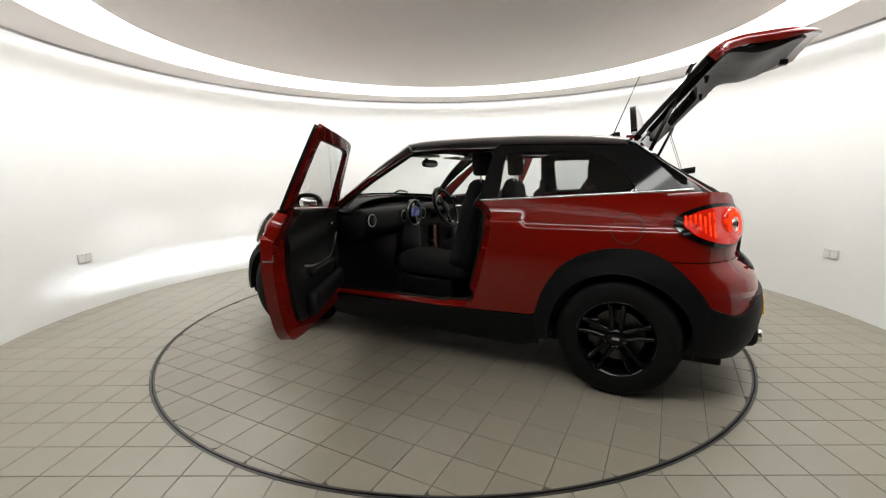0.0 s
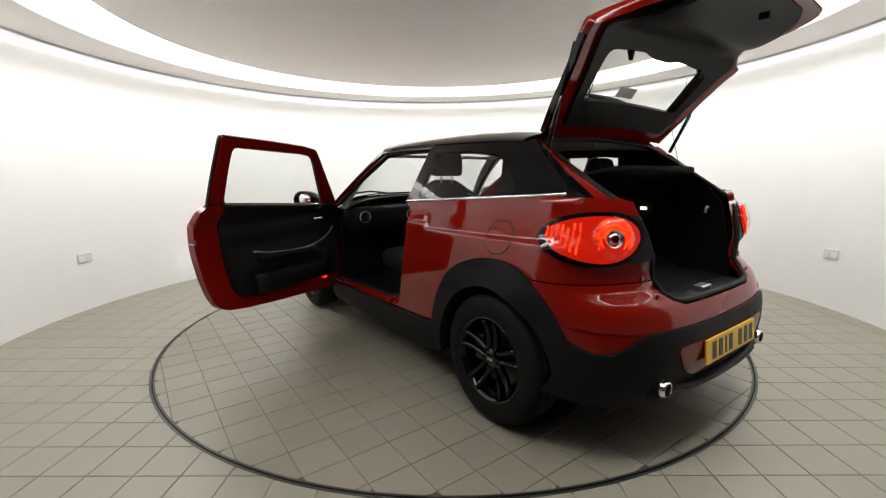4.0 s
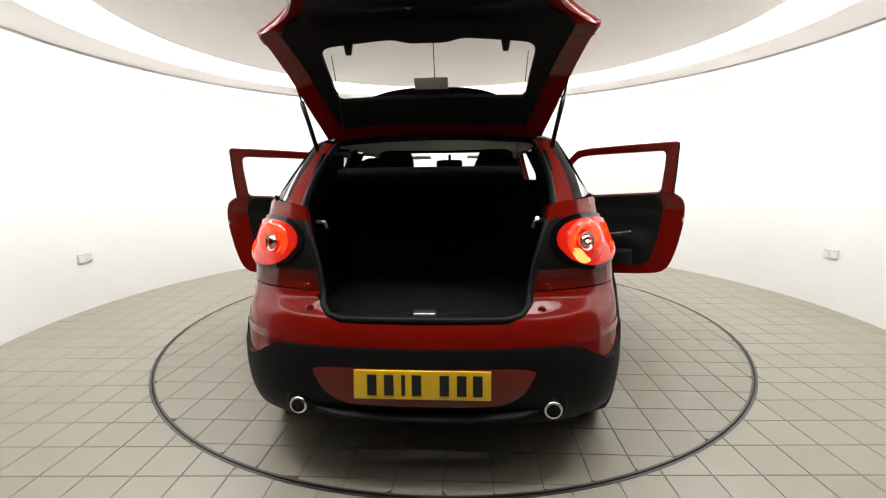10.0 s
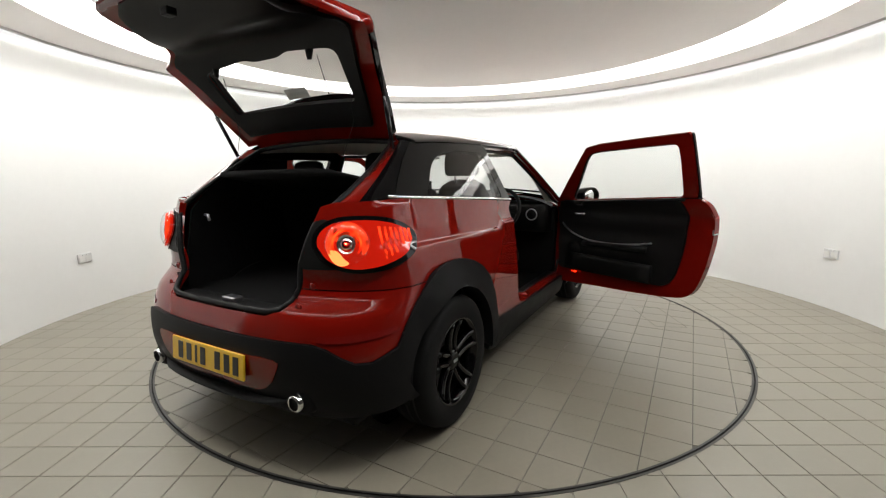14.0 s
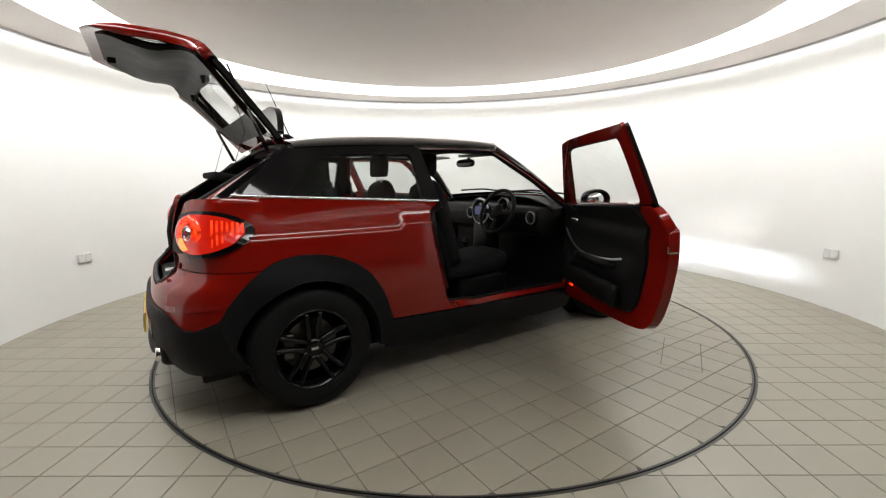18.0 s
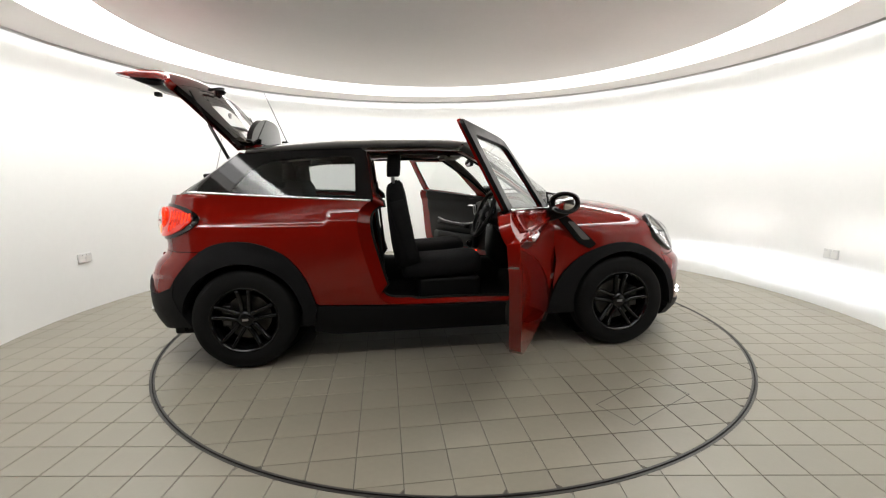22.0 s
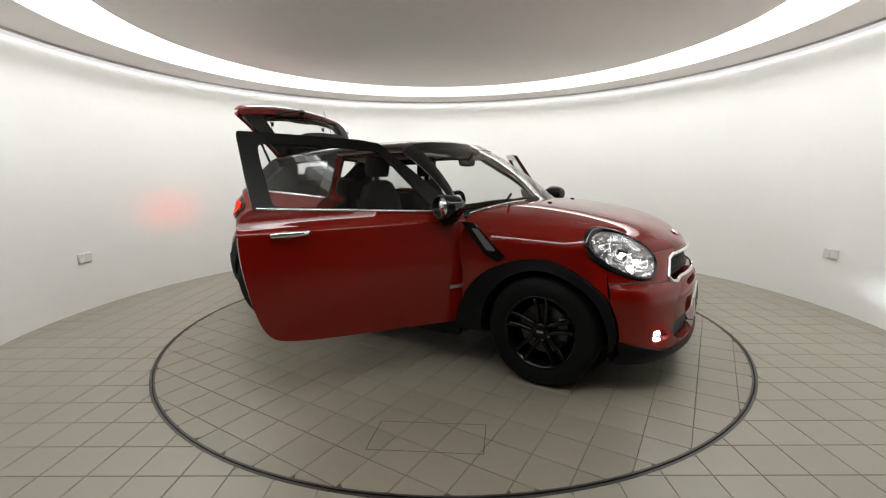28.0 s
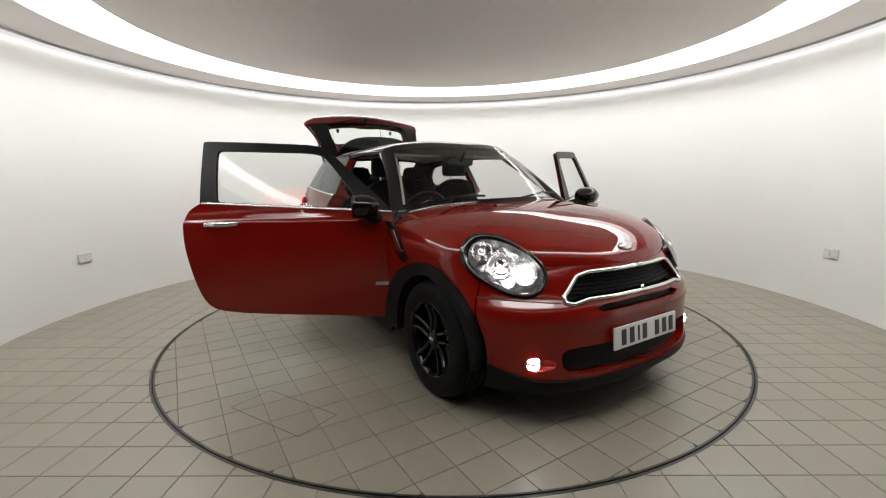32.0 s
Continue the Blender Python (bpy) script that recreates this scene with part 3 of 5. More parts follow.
for s, side in ((1, "left"), (-1, "right")):
    quarter = [(-0.625, 1.083), (-1.0, 1.106), (-1.76, 1.151), (ur(0.60), 1.142), (ur(0.535), 1.125), (ur(0.470), 0.99), (ur(0.418), 0.89), (ur(0.400), 0.79), (-1.712, 0.79)] + ARCH_R[24:0:-1] + [(-0.99, 0.412)] + DOOR_REAR
    part("quarter_panel", panel_bm(quarter, skin(s), out=MID, thick=0.03, back=True, step=0.019, crease=shoulder), M_PAINT, car)
    arch_r = ARCH_R + [(-1.90, 0.50), (-1.86, 0.36), (-1.80, 0.30)] + arc(AX_R, 0.335, 0.375, 187, -8, 26) + [(-1.03, 0.29)]
    part("wheel_arch_trim", panel_bm(arch_r, flared(s), out=MID, thick=0.06, lift=0.012, step=0.03), M_CLAD, car, "matt black plastic arch trim")
    arch_f = ARCH_F + [(1.515, 0.30)] + arc(AX_F, 0.335, 0.370, -6, 188, 26) + [(0.575, 0.28)]
    part("wheel_arch_trim", panel_bm(arch_f, flared(s), out=MID, thick=0.06, lift=0.012, step=0.03), M_CLAD, car, "matt black plastic arch trim")
    sill = [(-1.03, 0.41), (-0.99, 0.405), (-0.40, 0.381), (0.575, 0.360), (0.60, 0.40), (0.575, 0.21), (0.4, 0.195), (-0.9, 0.195), (-1.04, 0.23)]
    part("sill_trim", panel_bm(sill, skin(s), out=MID, thick=0.12, lift=0.008), M_CLAD, car, "matt black plastic sill trim")
    fender = [(0.612, 0.40), (0.640, 0.515), (0.690, 0.59)] + ARCH_F[12:36] + [(1.485, 0.565), (1.48, 0.60), (1.50, 0.80), (0.600, 0.80), (0.625, 0.65), (0.612, 0.5)]
    part("front_wing", open_for_lamps(panel_bm(fender, skin(s), out=MID, thick=0.02, back=True)), M_PAINT, car)

# nose: wings, bonnet
mid_z = smooth_curve([(0.55, 1.082), (0.85, 1.070), (1.15, 1.040), (1.35, 1.005), (1.50, 0.968), (1.62, 0.925), (1.70, 0.885), (1.76, 0.845), (1.800, 0.800)])
RING_Z = 0.80


def plan_y(x):
    """Half the width of the nose's widest outline at x."""
    if x <= XF_C:
        return side_y(x, RING_Z)
    a = front_x(RING_Z) - XF_C
    q = min(1.0, (x - XF_C) / a)
    return side_y(XF_C, RING_Z) * max(0.0, 1 - q ** n_front(RING_Z)) ** (1 / n_front(RING_Z))


def nose_z(x, y):
    py = max(1e-4, plan_y(x))
    q = min(1.0, abs(y) / py)
    return RING_Z + (mid_z(x) - RING_Z) * max(0.0, 1 - q ** 3.2) ** 0.42


def seam_xy(u):
    """The bonnet's edge beside the wing."""
    p = wrap(u, RING_Z)
    k = max(0.0, (u - 1.30) / (uf(0) - 1.30))
    return p.x - 0.035 * k, p.y * (0.865 - 0.0 * k)


for s in (1, -1):
    def wing_top(a, b, s=s):
        u = 0.600 + (uf(0.0) - 0.600) * a
        p = wrap(u, RING_Z)
        sx, sy = seam_xy(u)
        t = b ** 2.2
        x, y = p.x + (sx - p.x) * t, p.y + (sy - p.y) * t
        return (x, s * y, nose_z(x, y) if b > 0 else RING_Z)
    part("wing_top", open_for_lamps(grid_bm(wing_top, 110, 16, flip=(s < 0))), M_PAINT, car)
seam = [seam_xy(0.600 + (uf(0.0) - 0.600) * i / 40) for i in range(41)]
seam = [(x - 0.0004, y - 0.0004) for x, y in seam[:-1]]
base = [(0.86 - 0.25 * (j / 7) ** 2.2, 0.73 * j / 7) for j in range(8)]
hood = [(x, -y) for x, y in seam[::-1]] + [(x, -y) for x, y in base[:0:-1]] + base + seam
part("bonnet", open_for_lamps(panel_bm(hood, lambda x, y: Vector((x, y, nose_z(x, y))), out=MID, thick=0.02, step=0.025)), M_PAINT, car)
part("scuttle", panel_bm([(x + 0.01, y * sg) for sg in (-1, 1) for x, y in (base[::-1] if sg < 0 else base)] + [(0.45, 0.76), (0.62, 0.0), (0.45, -0.76)], lambda x, y: Vector((x, y, nose_z(x, y) - 0.012)), out=MID, thick=0.01, step=0.06), M_TRIM, car)

strip = [(x - 0.012, y * sg) for sg in (-1, 1) for x, y in (base[::-1] if sg < 0 else base[1:])]
part("chrome_strip", tube_bm([Vector((x, y, nose_z(x, y) + 0.004)) for x, y in strip], 0.006, 6), M_CHROME, car, "chrome strip along the bonnet's rear edge")

# front bumper, grille, intakes, lip
GRILLE_HALF = [(uf(0.0), 0.780), (uf(0.33), 0.770), (uf(0.40), 0.752), (uf(0.43), 0.72), (uf(0.480), 0.665), (uf(0.478), 0.640), (uf(0.44), 0.632), (uf(0.36), 0.648), (uf(0.0), 0.655)]
INTAKE = [(uf(0.0), 0.425), (uf(0.40), 0.425), (uf(0.475), 0.418), (uf(0.505), 0.395), (uf(0.505), 0.335), (uf(0.48), 0.308), (uf(0.42), 0.296), (uf(0.0), 0.288)]
FOG_Z = 0.350


def u_of(y, z):
    """How far along the skin that half width lies, in front."""
    lo, hi = XF_C, XF_C + L_F
    for _ in range(40):
        mid = (lo + hi) / 2
        lo, hi = (mid, hi) if wrap(mid, z).y > y else (lo, mid)
    return lo


FOG_U0, FOG_U1 = u_of(0.665, FOG_Z), u_of(0.545, FOG_Z)
FOG_HOLE = [(FOG_U0 + (FOG_U1 - FOG_U0) * (0.5 - 0.5 * math.cos(a)), FOG_Z + 0.037 * math.copysign(abs(math.sin(a)) ** 0.8, math.sin(a)) * (1.0 - 0.25 * (0.5 - 0.5 * math.cos(a)))) for a in np.linspace(0, math.tau, 36, endpoint=False)]
SCOOP = [(uf(0.0), 0.628), (uf(0.28), 0.622), (uf(0.33), 0.606), (uf(0.29), 0.588), (uf(0.0), 0.592)]
bumper = [(1.50, 0.798), (uf(0.49), 0.798), (uf(0.44), 0.798), (uf(0.0), 0.798), (uf(0.0), 0.780)] + GRILLE_HALF[1:] + [(uf(0.0), 0.628)] + SCOOP[1:] + [(uf(0.0), 0.425)] + INTAKE[1:] + [(uf(0.0), 0.255), (uf(0.62), 0.262), (1.53, 0.30), (1.545, 0.36), (1.535, 0.45), (1.49, 0.56)]
part("front_bumper", open_for_lamps(both(bumper, thick=0.05, step=0.02, holes=[FOG_HOLE])), M_PAINT, car)


def sunk(s, d):
    return lambda u, z: wrap(u, z, s) - Vector((d, 0, 0))


def half_pair(outline, d, **kw):
    return joined(*[panel_bm(outline, sunk(s, d), out=MID, rim=False, **kw) for s in (1, -1)])


part("grille", half_pair(GRILLE_HALF, 0.045), M_TRIM, car, "black mesh grille")
part("lower_intake", half_pair(INTAKE, 0.05), M_TRIM, car, "black mesh lower intake")
part("bonnet_slot", half_pair(SCOOP, 0.03), M_TRIM, car, "narrow black slot above the plate")


for s in (1, -1):
    def recess(a, b, s=s):
        k = 0.5 - 0.5 * math.cos(math.pi * a)
        half = 0.040 * max(0.02, math.sin(math.pi * min(0.97, max(0.03, a)))) ** 0.5 * (1.0 - 0.25 * k)
        q = 2 * b - 1
        p = wrap(FOG_U0 - 0.003 + (FOG_U1 - FOG_U0 + 0.006) * k, FOG_Z + half * q, s)
        depth = 0.062 * (1 - q ** 4) * min(1.0, a / 0.12) * (1 - a) ** 0.7
        return p + Vector((-depth - 0.001, 0, 0))
    part("fog_lamp_recess", grid_bm(recess, 24, 14, flip=(s > 0)), M_PAINT, car, "red scoop beside the fog lamp")
    gap = [wrap(u, z, s) + Vector((0.001, 0, 0)) for u, z in [(1.49 + (uf(0.50) - 1.49) * i / 14, 0.652 - 0.014 * (i / 14) ** 2) for i in range(15)]]
    part("panel_gap", tube_bm(gap, 0.0035, 6), M_GAP, car)
ring_pts = [skin(1)(*p) + Vector((0.006, 0, 0)) for p in densify(GRILLE_HALF, 0.03)[:-3]]
ring_half = [p for p in ring_pts]
part("grille_surround", joined(tube_bm(ring_half, 0.011, 8), tube_bm([(p[0], -p[1], p[2]) for p in ring_half], 0.011, 8)), M_CHROME, car, "chrome grille surround")
for k in range(6):
    z = 0.668 + 0.018 * k
    w = 0.46 - 0.010 * k
    pts = [wrap(uf(abs(y)), z, 1 if y >= 0 else -1) - Vector((0.03, 0, 0)) for y in np.linspace(-w, w, 25)]
    part("grille_bar", tube_bm(pts, 0.0045, 6), M_TRIM, car)
lip = [(uf(0.0), 0.262), (uf(0.62), 0.268), (1.54, 0.33), (1.535, 0.26), (1.50, 0.195), (uf(0.5), 0.185), (uf(0.0), 0.18)]
part("front_lip", both(lip, thick=0.08, lift=0.012), M_CLAD, car, "matt black lower lip")

# rear bumper
BLACK_TOP = [(ur(0.0), 0.592), (ur(0.40), 0.598), (ur(0.52), 0.597), (ur(0.58), 0.578), (ur(0.63), 0.548), (ur(0.68), 0.522), (ur(0.74), 0.520), (-1.90, 0.56), (-1.87, 0.62)]
boot_sill = [(ur(0.0), 0.680), (ur(0.30), 0.682), (ur(0.35), 0.703), (ur(0.383), 0.735), (ur(0.396), 0.785)]
red_rear = boot_sill + [(-1.715, 0.785), (-1.79, 0.725)] + BLACK_TOP[::-1]
rear_skin = both(red_rear, thick=0.03, back=True, step=0.017)
bmesh.ops.remove_doubles(rear_skin, verts=rear_skin.verts, dist=1e-5)
bmesh.ops.recalc_face_normals(rear_skin, faces=rear_skin.faces)
for e in rear_skin.edges:
    e.smooth = len(e.link_faces) == 2 and e.calc_face_angle(0.0) < 0.6
part("rear_bumper", rear_skin, M_PAINT, car)
black_rear = [(p[0], p[1] - 0.003) for p in BLACK_TOP] + [(-1.885, 0.50), (-1.845, 0.38), (-1.80, 0.305), (ur(0.62), 0.275), (ur(0.45), 0.255), (ur(0.0), 0.255)]
part("rear_bumper_trim", mended(joined(*[panel_bm(black_rear, flared(s), out=MID, thick=0.08, lift=0.015, step=0.025) for s in (1, -1)])), M_CLAD, car, "matt black lower rear bumper")
insert = [(ur(0.0), 0.522), (ur(0.30), 0.524), (ur(0.37), 0.521), (ur(0.392), 0.510), (ur(0.388), 0.49), (ur(0.36), 0.43), (ur(0.32), 0.392), (ur(0.27), 0.372), (ur(0.0), 0.362)]
part("plate_recess", both(insert, thick=0.01, lift=0.018), M_PAINT, car, "red panel behind the rear plate")

part("rear_valance", loft_bm([((-2.150 - 0.03 * (1 - (y / 0.46) ** 2), y, 0.322 + 0.03 * (y / 0.46) ** 4), (0.045 * q, 0, 0.006), (0, 0, 0.012 * q), 2.4) for y, q in [(0.46 * k / 10, 1 if abs(k) < 9 else 0.7 if abs(k) < 10 else 0.3) for k in range(-10, 11)]], 16), M_TRIM, car, "black lip under the rear plate")

def post_inner(a, s):
    """The boot opening's edge, from the lamp up to the roof."""
    return Vector((-1.955 + 0.48 * a, s * (0.520 + 0.025 * math.sin(math.pi * a) - 0.02 * a), 1.11 + 0.30 * a))


# ---- roof and windows
roof_mid = smooth_curve([(-1.47, 1.478), (-1.2, 1.512), (-0.8, 1.535), (-0.35, 1.542), (-0.05, 1.538), (0.10, 1.521), (0.21, 1.494)])
rail_z = smooth_curve([(-1.50, 1.405), (-1.2, 1.425), (-0.7, 1.440), (-0.2, 1.445), (0.05, 1.432), (0.20, 1.40)])


def roof_front(q):
    return 0.205 - 0.225 * abs(q) ** 2.2


def roof_rear(q):
    return -1.475 + 0.02 * abs(q) ** 2


def roof(a, b):
    """a from the back to the front, b from right to left."""
    q = math.sin((b - 0.5) * math.pi)
    x = roof_rear(q) + (roof_front(q) - roof_rear(q)) * a
    ye = side_y(x, rail_z(x)) + 0.006
    return (x, q * ye, rail_z(x) + (roof_mid(x) - rail_z(x)) * max(0.0, 1 - abs(q) ** 2.5) ** 0.62)


part("roof", grid_bm(roof, 50, 40, flip=False), M_BLACK_PAINT, car, "gloss black roof")
part("headlining", grid_bm(lambda a, b: tuple(Vector(roof(0.02 + a * 0.96, 0.06 + b * 0.88)) - Vector((0, 0, 0.035))), 24, 20, flip=True), M_LINING, car, "pale fabric roof lining")


def screen(a, b):
    """The windscreen: a from foot to top, b from right to left."""
    q = 2 * b - 1
    f0 = Vector((0.885 - 0.36 * abs(q) ** 2.2, q * 0.735, 1.062 - 0.040 * q * q))
    t = Vector(roof(1.0, 0.5 + math.asin(q * 0.90) / math.pi))
    p = f0.lerp(t, a)
    n = Vector((0.6, 0, 0.8))
    return p + n * 0.030 * math.sin(math.pi * a)


part("windscreen", grid_bm(screen, 20, 30, flip=False), M_GLASS, car, "clear curved windscreen")
part("windscreen_edge", joined(grid_bm(lambda a, b: tuple(Vector(screen(a * 0.06, b)) + Vector((0.002, 0, 0.003))), 3, 30), grid_bm(lambda a, b: tuple(Vector(screen(0.875 + a * 0.125, b)) + Vector((0.002, 0, 0.003))), 3, 30)), M_BLACK_PAINT, car)
for s in (1, -1):
    def pillar(a, b, s=s):
        """The windscreen pillar, from the screen's edge round to the door."""
        e = Vector(screen(a, 0.985 if s > 0 else 0.015))
        x = 0.585 + (-0.02 - 0.585) * a
        z = belt(0.585) + (rail_z(0.0) - 0.01 - belt(0.585)) * a + 0.03 * math.sin(math.pi * a)
        o = Vector((x, s * (side_y(x, z) + 0.004), z))
        p = e.lerp(o, b)
        return p + Vector((0.5, s * 0.8, 0.2)).normalized() * 0.018 * math.sin(math.pi * b)
    part("windscreen_pillar", grid_bm(pillar, 16, 8, flip=(s > 0)), M_BLACK_PAINT, car, "gloss black pillar")
    part("pillar_trim", grid_bm(lambda a, b: tuple(pillar(a, 0.02 + 0.96 * b) - Vector((0.015, s * 0.03, 0.01))), 16, 4, flip=(s < 0)), M_LINING, car, "pale inner pillar trim")

    def upper(x, z, s=s):
        return Vector((x, s * side_y(x, z), z))
    rear_edge = [(-1.755, 1.165), (-1.69, 1.235), (-1.60, 1.325), (-1.50, 1.405)]
    win = rounded([(-0.738, 1.106), (-0.738, 1.385), (-1.10, 1.382), (-1.30, 1.355), (-1.40, 1.305), (-1.545, 1.152)], 0.04)
    outer = [(-0.622, 1.098), (-0.70, 1.10), (-1.755, 1.160)] + rear_edge[1:] + [(-1.2, 1.428), (-0.7, 1.443), (-0.662, 1.42), (-0.64, 1.25)]
    part("rear_pillar", panel_bm(outer, upper, out=MID, thick=0.03, holes=[win], back=True), M_PILLAR, car, "gloss black rear pillar and window surround")
    part("quarter_window", panel_bm(win, upper, out=MID, thick=0.004, lift=-0.002), M_TINT, car, "lightly tinted fixed side window")
    part("belt_moulding", tube_bm([upper(x, belt(x) + 0.006) + Vector((0, s * 0.008, 0)) for x in np.linspace(-0.64, -1.80, 30)], 0.008, 8), M_CHROME, car, "chrome belt line")
    # red strip of body beside the tailgate
    def dpost(a, b, s=s):
        z = 1.13 + 0.30 * a
        o = upper(-1.76 + 0.27 * a, 1.155 + 0.255 * a)
        i = post_inner(a, s)
        p = o.lerp(i, b)
        return p + Vector((-0.6, s * 0.3, 0.3)) * 0.03 * math.sin(math.pi * b)
    part("rear_post_cover", grid_bm(lambda a, b, f=dpost: f(a, b * 0.54), 14, 6, flip=(s < 0)), M_PILLAR, car, "black cover of the rear post")
    part("rear_post", grid_bm(lambda a, b, f=dpost: f(a, 0.54 + b * 0.46), 14, 4, flip=(s < 0)), M_PAINT, car)
    part("sill_box", box_bm(-0.06, s * 0.745, 0.300, 1.32, 0.10, 0.15, 0.01), M_TRIM, car)
    # jamb round the door opening
    ap = [(0.02, 1.418), (-0.30, 1.428), (-0.66, 1.418), (-0.645, 1.25), (-0.625, 1.085)] + DOOR_REAR[::-1] + [(0.56, 0.375), (0.605, 0.5), (0.61, 0.8), (0.585, 1.01), (0.31, 1.23)]
    dense = densify(ap, 0.04)
    k = len(dense)

    def jamb(a, b, s=s, dense=dense, k=k):
        x, z = dense[round(a * k) % k]
        p = upper(x, z)
        cx, cz = -0.05, 0.8
        d = Vector((cx - x, 0, cz - z)).normalized()
        return p + Vector((0, -s * 0.005, 0)) + (Vector((0, -s, 0)) * (0.10 if x < -0.4 and z < 1.15 else 0.055) + d * (0.085 if x < -0.4 and 0.45 < z < 1.15 else 0.03 if z < 0.5 else 0.018)) * b
    part("door_jamb", grid_bm(jamb, k, 3, close_u=True, flip=(s > 0)), M_PAINT, car)
    # door seal
    part("door_seal", tube_bm([Vector(jamb(i / k, 1.0)) for i in range(k)], 0.011, 6, True), M_TRIM, car)

# ---- doors
HINGE_X, HINGE_Y = 0.565, 0.812
OPEN = {1: 60.8, -1: 62.0}


def make_door(s):
    h = Vector((HINGE_X, s * HINGE_Y, 0))
    door_m = Matrix.Translation(h) @ Matrix.Rotation(radians(-s * OPEN[s]), 4, "Z") @ Matrix.Translation(-h)
    sk = skin(s)
    lower = [(0.592, 0.36), (0.606, 0.62), (0.598, 0.86), (0.575, 1.014), (0.0, belt(0.0)), (-0.644, 1.086)] + DOOR_EDGE[::-1][1:] + [(-0.16, 0.358), (0.10, 0.344), (0.35, 0.328), (0.575, 0.316)]

    def up(x, z):
        return Vector((x, s * (side_y(x, z) + 0.002), z))
    door = part("door", panel_bm(lower, sk, out=MID, thick=0.055, step=0.019, crease=shoulder), M_PAINT, car, "open red door")

    def sub(name, bm, mat, label=""):
        ob = part(name, bm, mat, door, label)
        return ob

    inner_fn = lambda x, z: sk(x, z) - Vector((0, s * 0.055, 0))
    inner = [(x, min(z, belt(x) - 0.002)) for x, z in lower]
    sub("inner_panel", panel_bm(inner, inner_fn, out=(0, s * 3, 0.7), thick=0.002, rim=False), M_PAINT, "red inner door frame")
    card = rounded([(0.545, 0.44), (0.555, 0.97), (0.50, 1.02), (-0.53, belt(-0.53) - 0.01), (-0.575, 0.98), (-0.545, 0.72), (-0.50, 0.52), (-0.43, 0.455)], 0.05)

    def card_fn(x, z):
        bulge = 0.035 * math.exp(-((z - 0.66) / 0.09) ** 2) * max(0.0, 1 - ((x - 0.05) / 0.55) ** 4) + 0.012 * math.exp(-((z - 0.88) / 0.05) ** 2)
        return sk(x, z) - Vector((0, s * (0.075 + bulge), 0))
    sub("door_card", panel_bm(card, card_fn, out=(0, s * 3, 0.7), thick=-0.03 + 0.055, step=0.03), M_TRIM, "black inner door lining")
    # window surround and glass
    fr = [(0.585, 1.016), (0.48, 1.115), (0.335, 1.250), (0.175, 1.395), (0.115, 1.445), (0.0, 1.462), (-0.30, 1.476), (-0.668, 1.488), (-0.673, 1.47), (-0.660, 1.25), (-0.645, 1.088), (0.0, belt(0.0) + 0.002)]
    glass = rounded([(0.40, belt(0.40) + 0.012), (0.145, 1.355), (0.095, 1.400), (0.0, 1.414), (-0.578, 1.432), (-0.575, 1.33), (-0.545, belt(-0.545) + 0.012)], 0.04)
    sub("window_frame", panel_bm(fr, up, out=MID, thick=0.018, holes=[glass], step=0.03), M_FRAME, "black window frame")
    sub("window_frame_inner", panel_bm([(x * 0.985 - 0.0005, z - 0.004 if z > 1.2 else z) for x, z in fr], lambda x, z: up(x, z) - Vector((0, s * 0.035, 0)), out=(0, s * 3, 1.2), thick=0.017, holes=[[(x * 1.0, z - 0.004) for x, z in glass]], step=0.03), M_PAINT, "red inner face of the window frame")
    sub("window_glass", panel_bm(glass, up, out=MID, thick=0.004, lift=-0.016), M_GLASS, "clear door window")
    sub("belt_moulding", tube_bm([up(x, belt(x) + 0.006) + Vector((0, s * 0.008, 0)) for x in np.linspace(0.57, -0.63, 24)], 0.008, 8), M_CHROME, "chrome belt line")
    # outer handle
    hx, hz = -0.485, 0.962
    hy = side_y(hx, hz)
    sub("door_handle", loft_bm([((hx - 0.10 + 0.20 * t, s * (hy + 0.010 + 0.030 * math.sin(math.pi * (0.08 + 0.84 * t))), hz + 0.004 * t), (0, s * 0.008, 0), (0, 0, 0.013), 2.2) for t in np.linspace(0, 1, 13)], 14), M_CHROME, "chrome door handle")
    sub("handle_lock", loft_bm([((hx - 0.088, s * (hy + 0.020), hz), (0.017, 0, 0), (0, 0, 0.015), 2), ((hx - 0.088, s * (hy + 0.040), hz), (0.015, 0, 0), (0, 0, 0.013), 2), ((hx - 0.088, s * (hy + 0.044), hz), (0.008, 0, 0), (0, 0, 0.007), 2)], 18), M_CHROME, "round chrome lock end of the handle")
    sub("handle_recess", loft_bm([((hx, s * (hy - 0.004), hz - 0.004), (0.055, 0, 0), (0, 0, 0.03), 2.0), ((hx, s * (hy + 0.002), hz - 0.004), (0.055, 0, 0), (0, 0, 0.03), 2.0)], 24), M_PAINT)
    # door mirror
    mx, my, mz = 0.415, side_y(0.42, 1.06) + 0.150, 1.066
    sub("mirror_shell", loft_bm([((mx + 0.085 - 0.15 * t, s * my, mz), (0, s * 0.097 * q, 0), (0, 0, 0.072 * q), 2.3) for t, q in ((0, 0.25), (0.06, 0.5), (0.2, 0.78), (0.4, 0.93), (0.65, 1.0), (0.9, 1.0), (1.0, 0.96))], 28), M_BLACK_PAINT, "black door mirror shell")
    sub("mirror_rim", tube_bm([(mx - 0.068, s * (my + 0.091 * math.cos(t)), mz + 0.067 * math.sin(t)) for t in np.linspace(0, math.tau, 32, endpoint=False)], 0.007, 8, True), M_BLACK_PAINT, "black rim of the mirror")
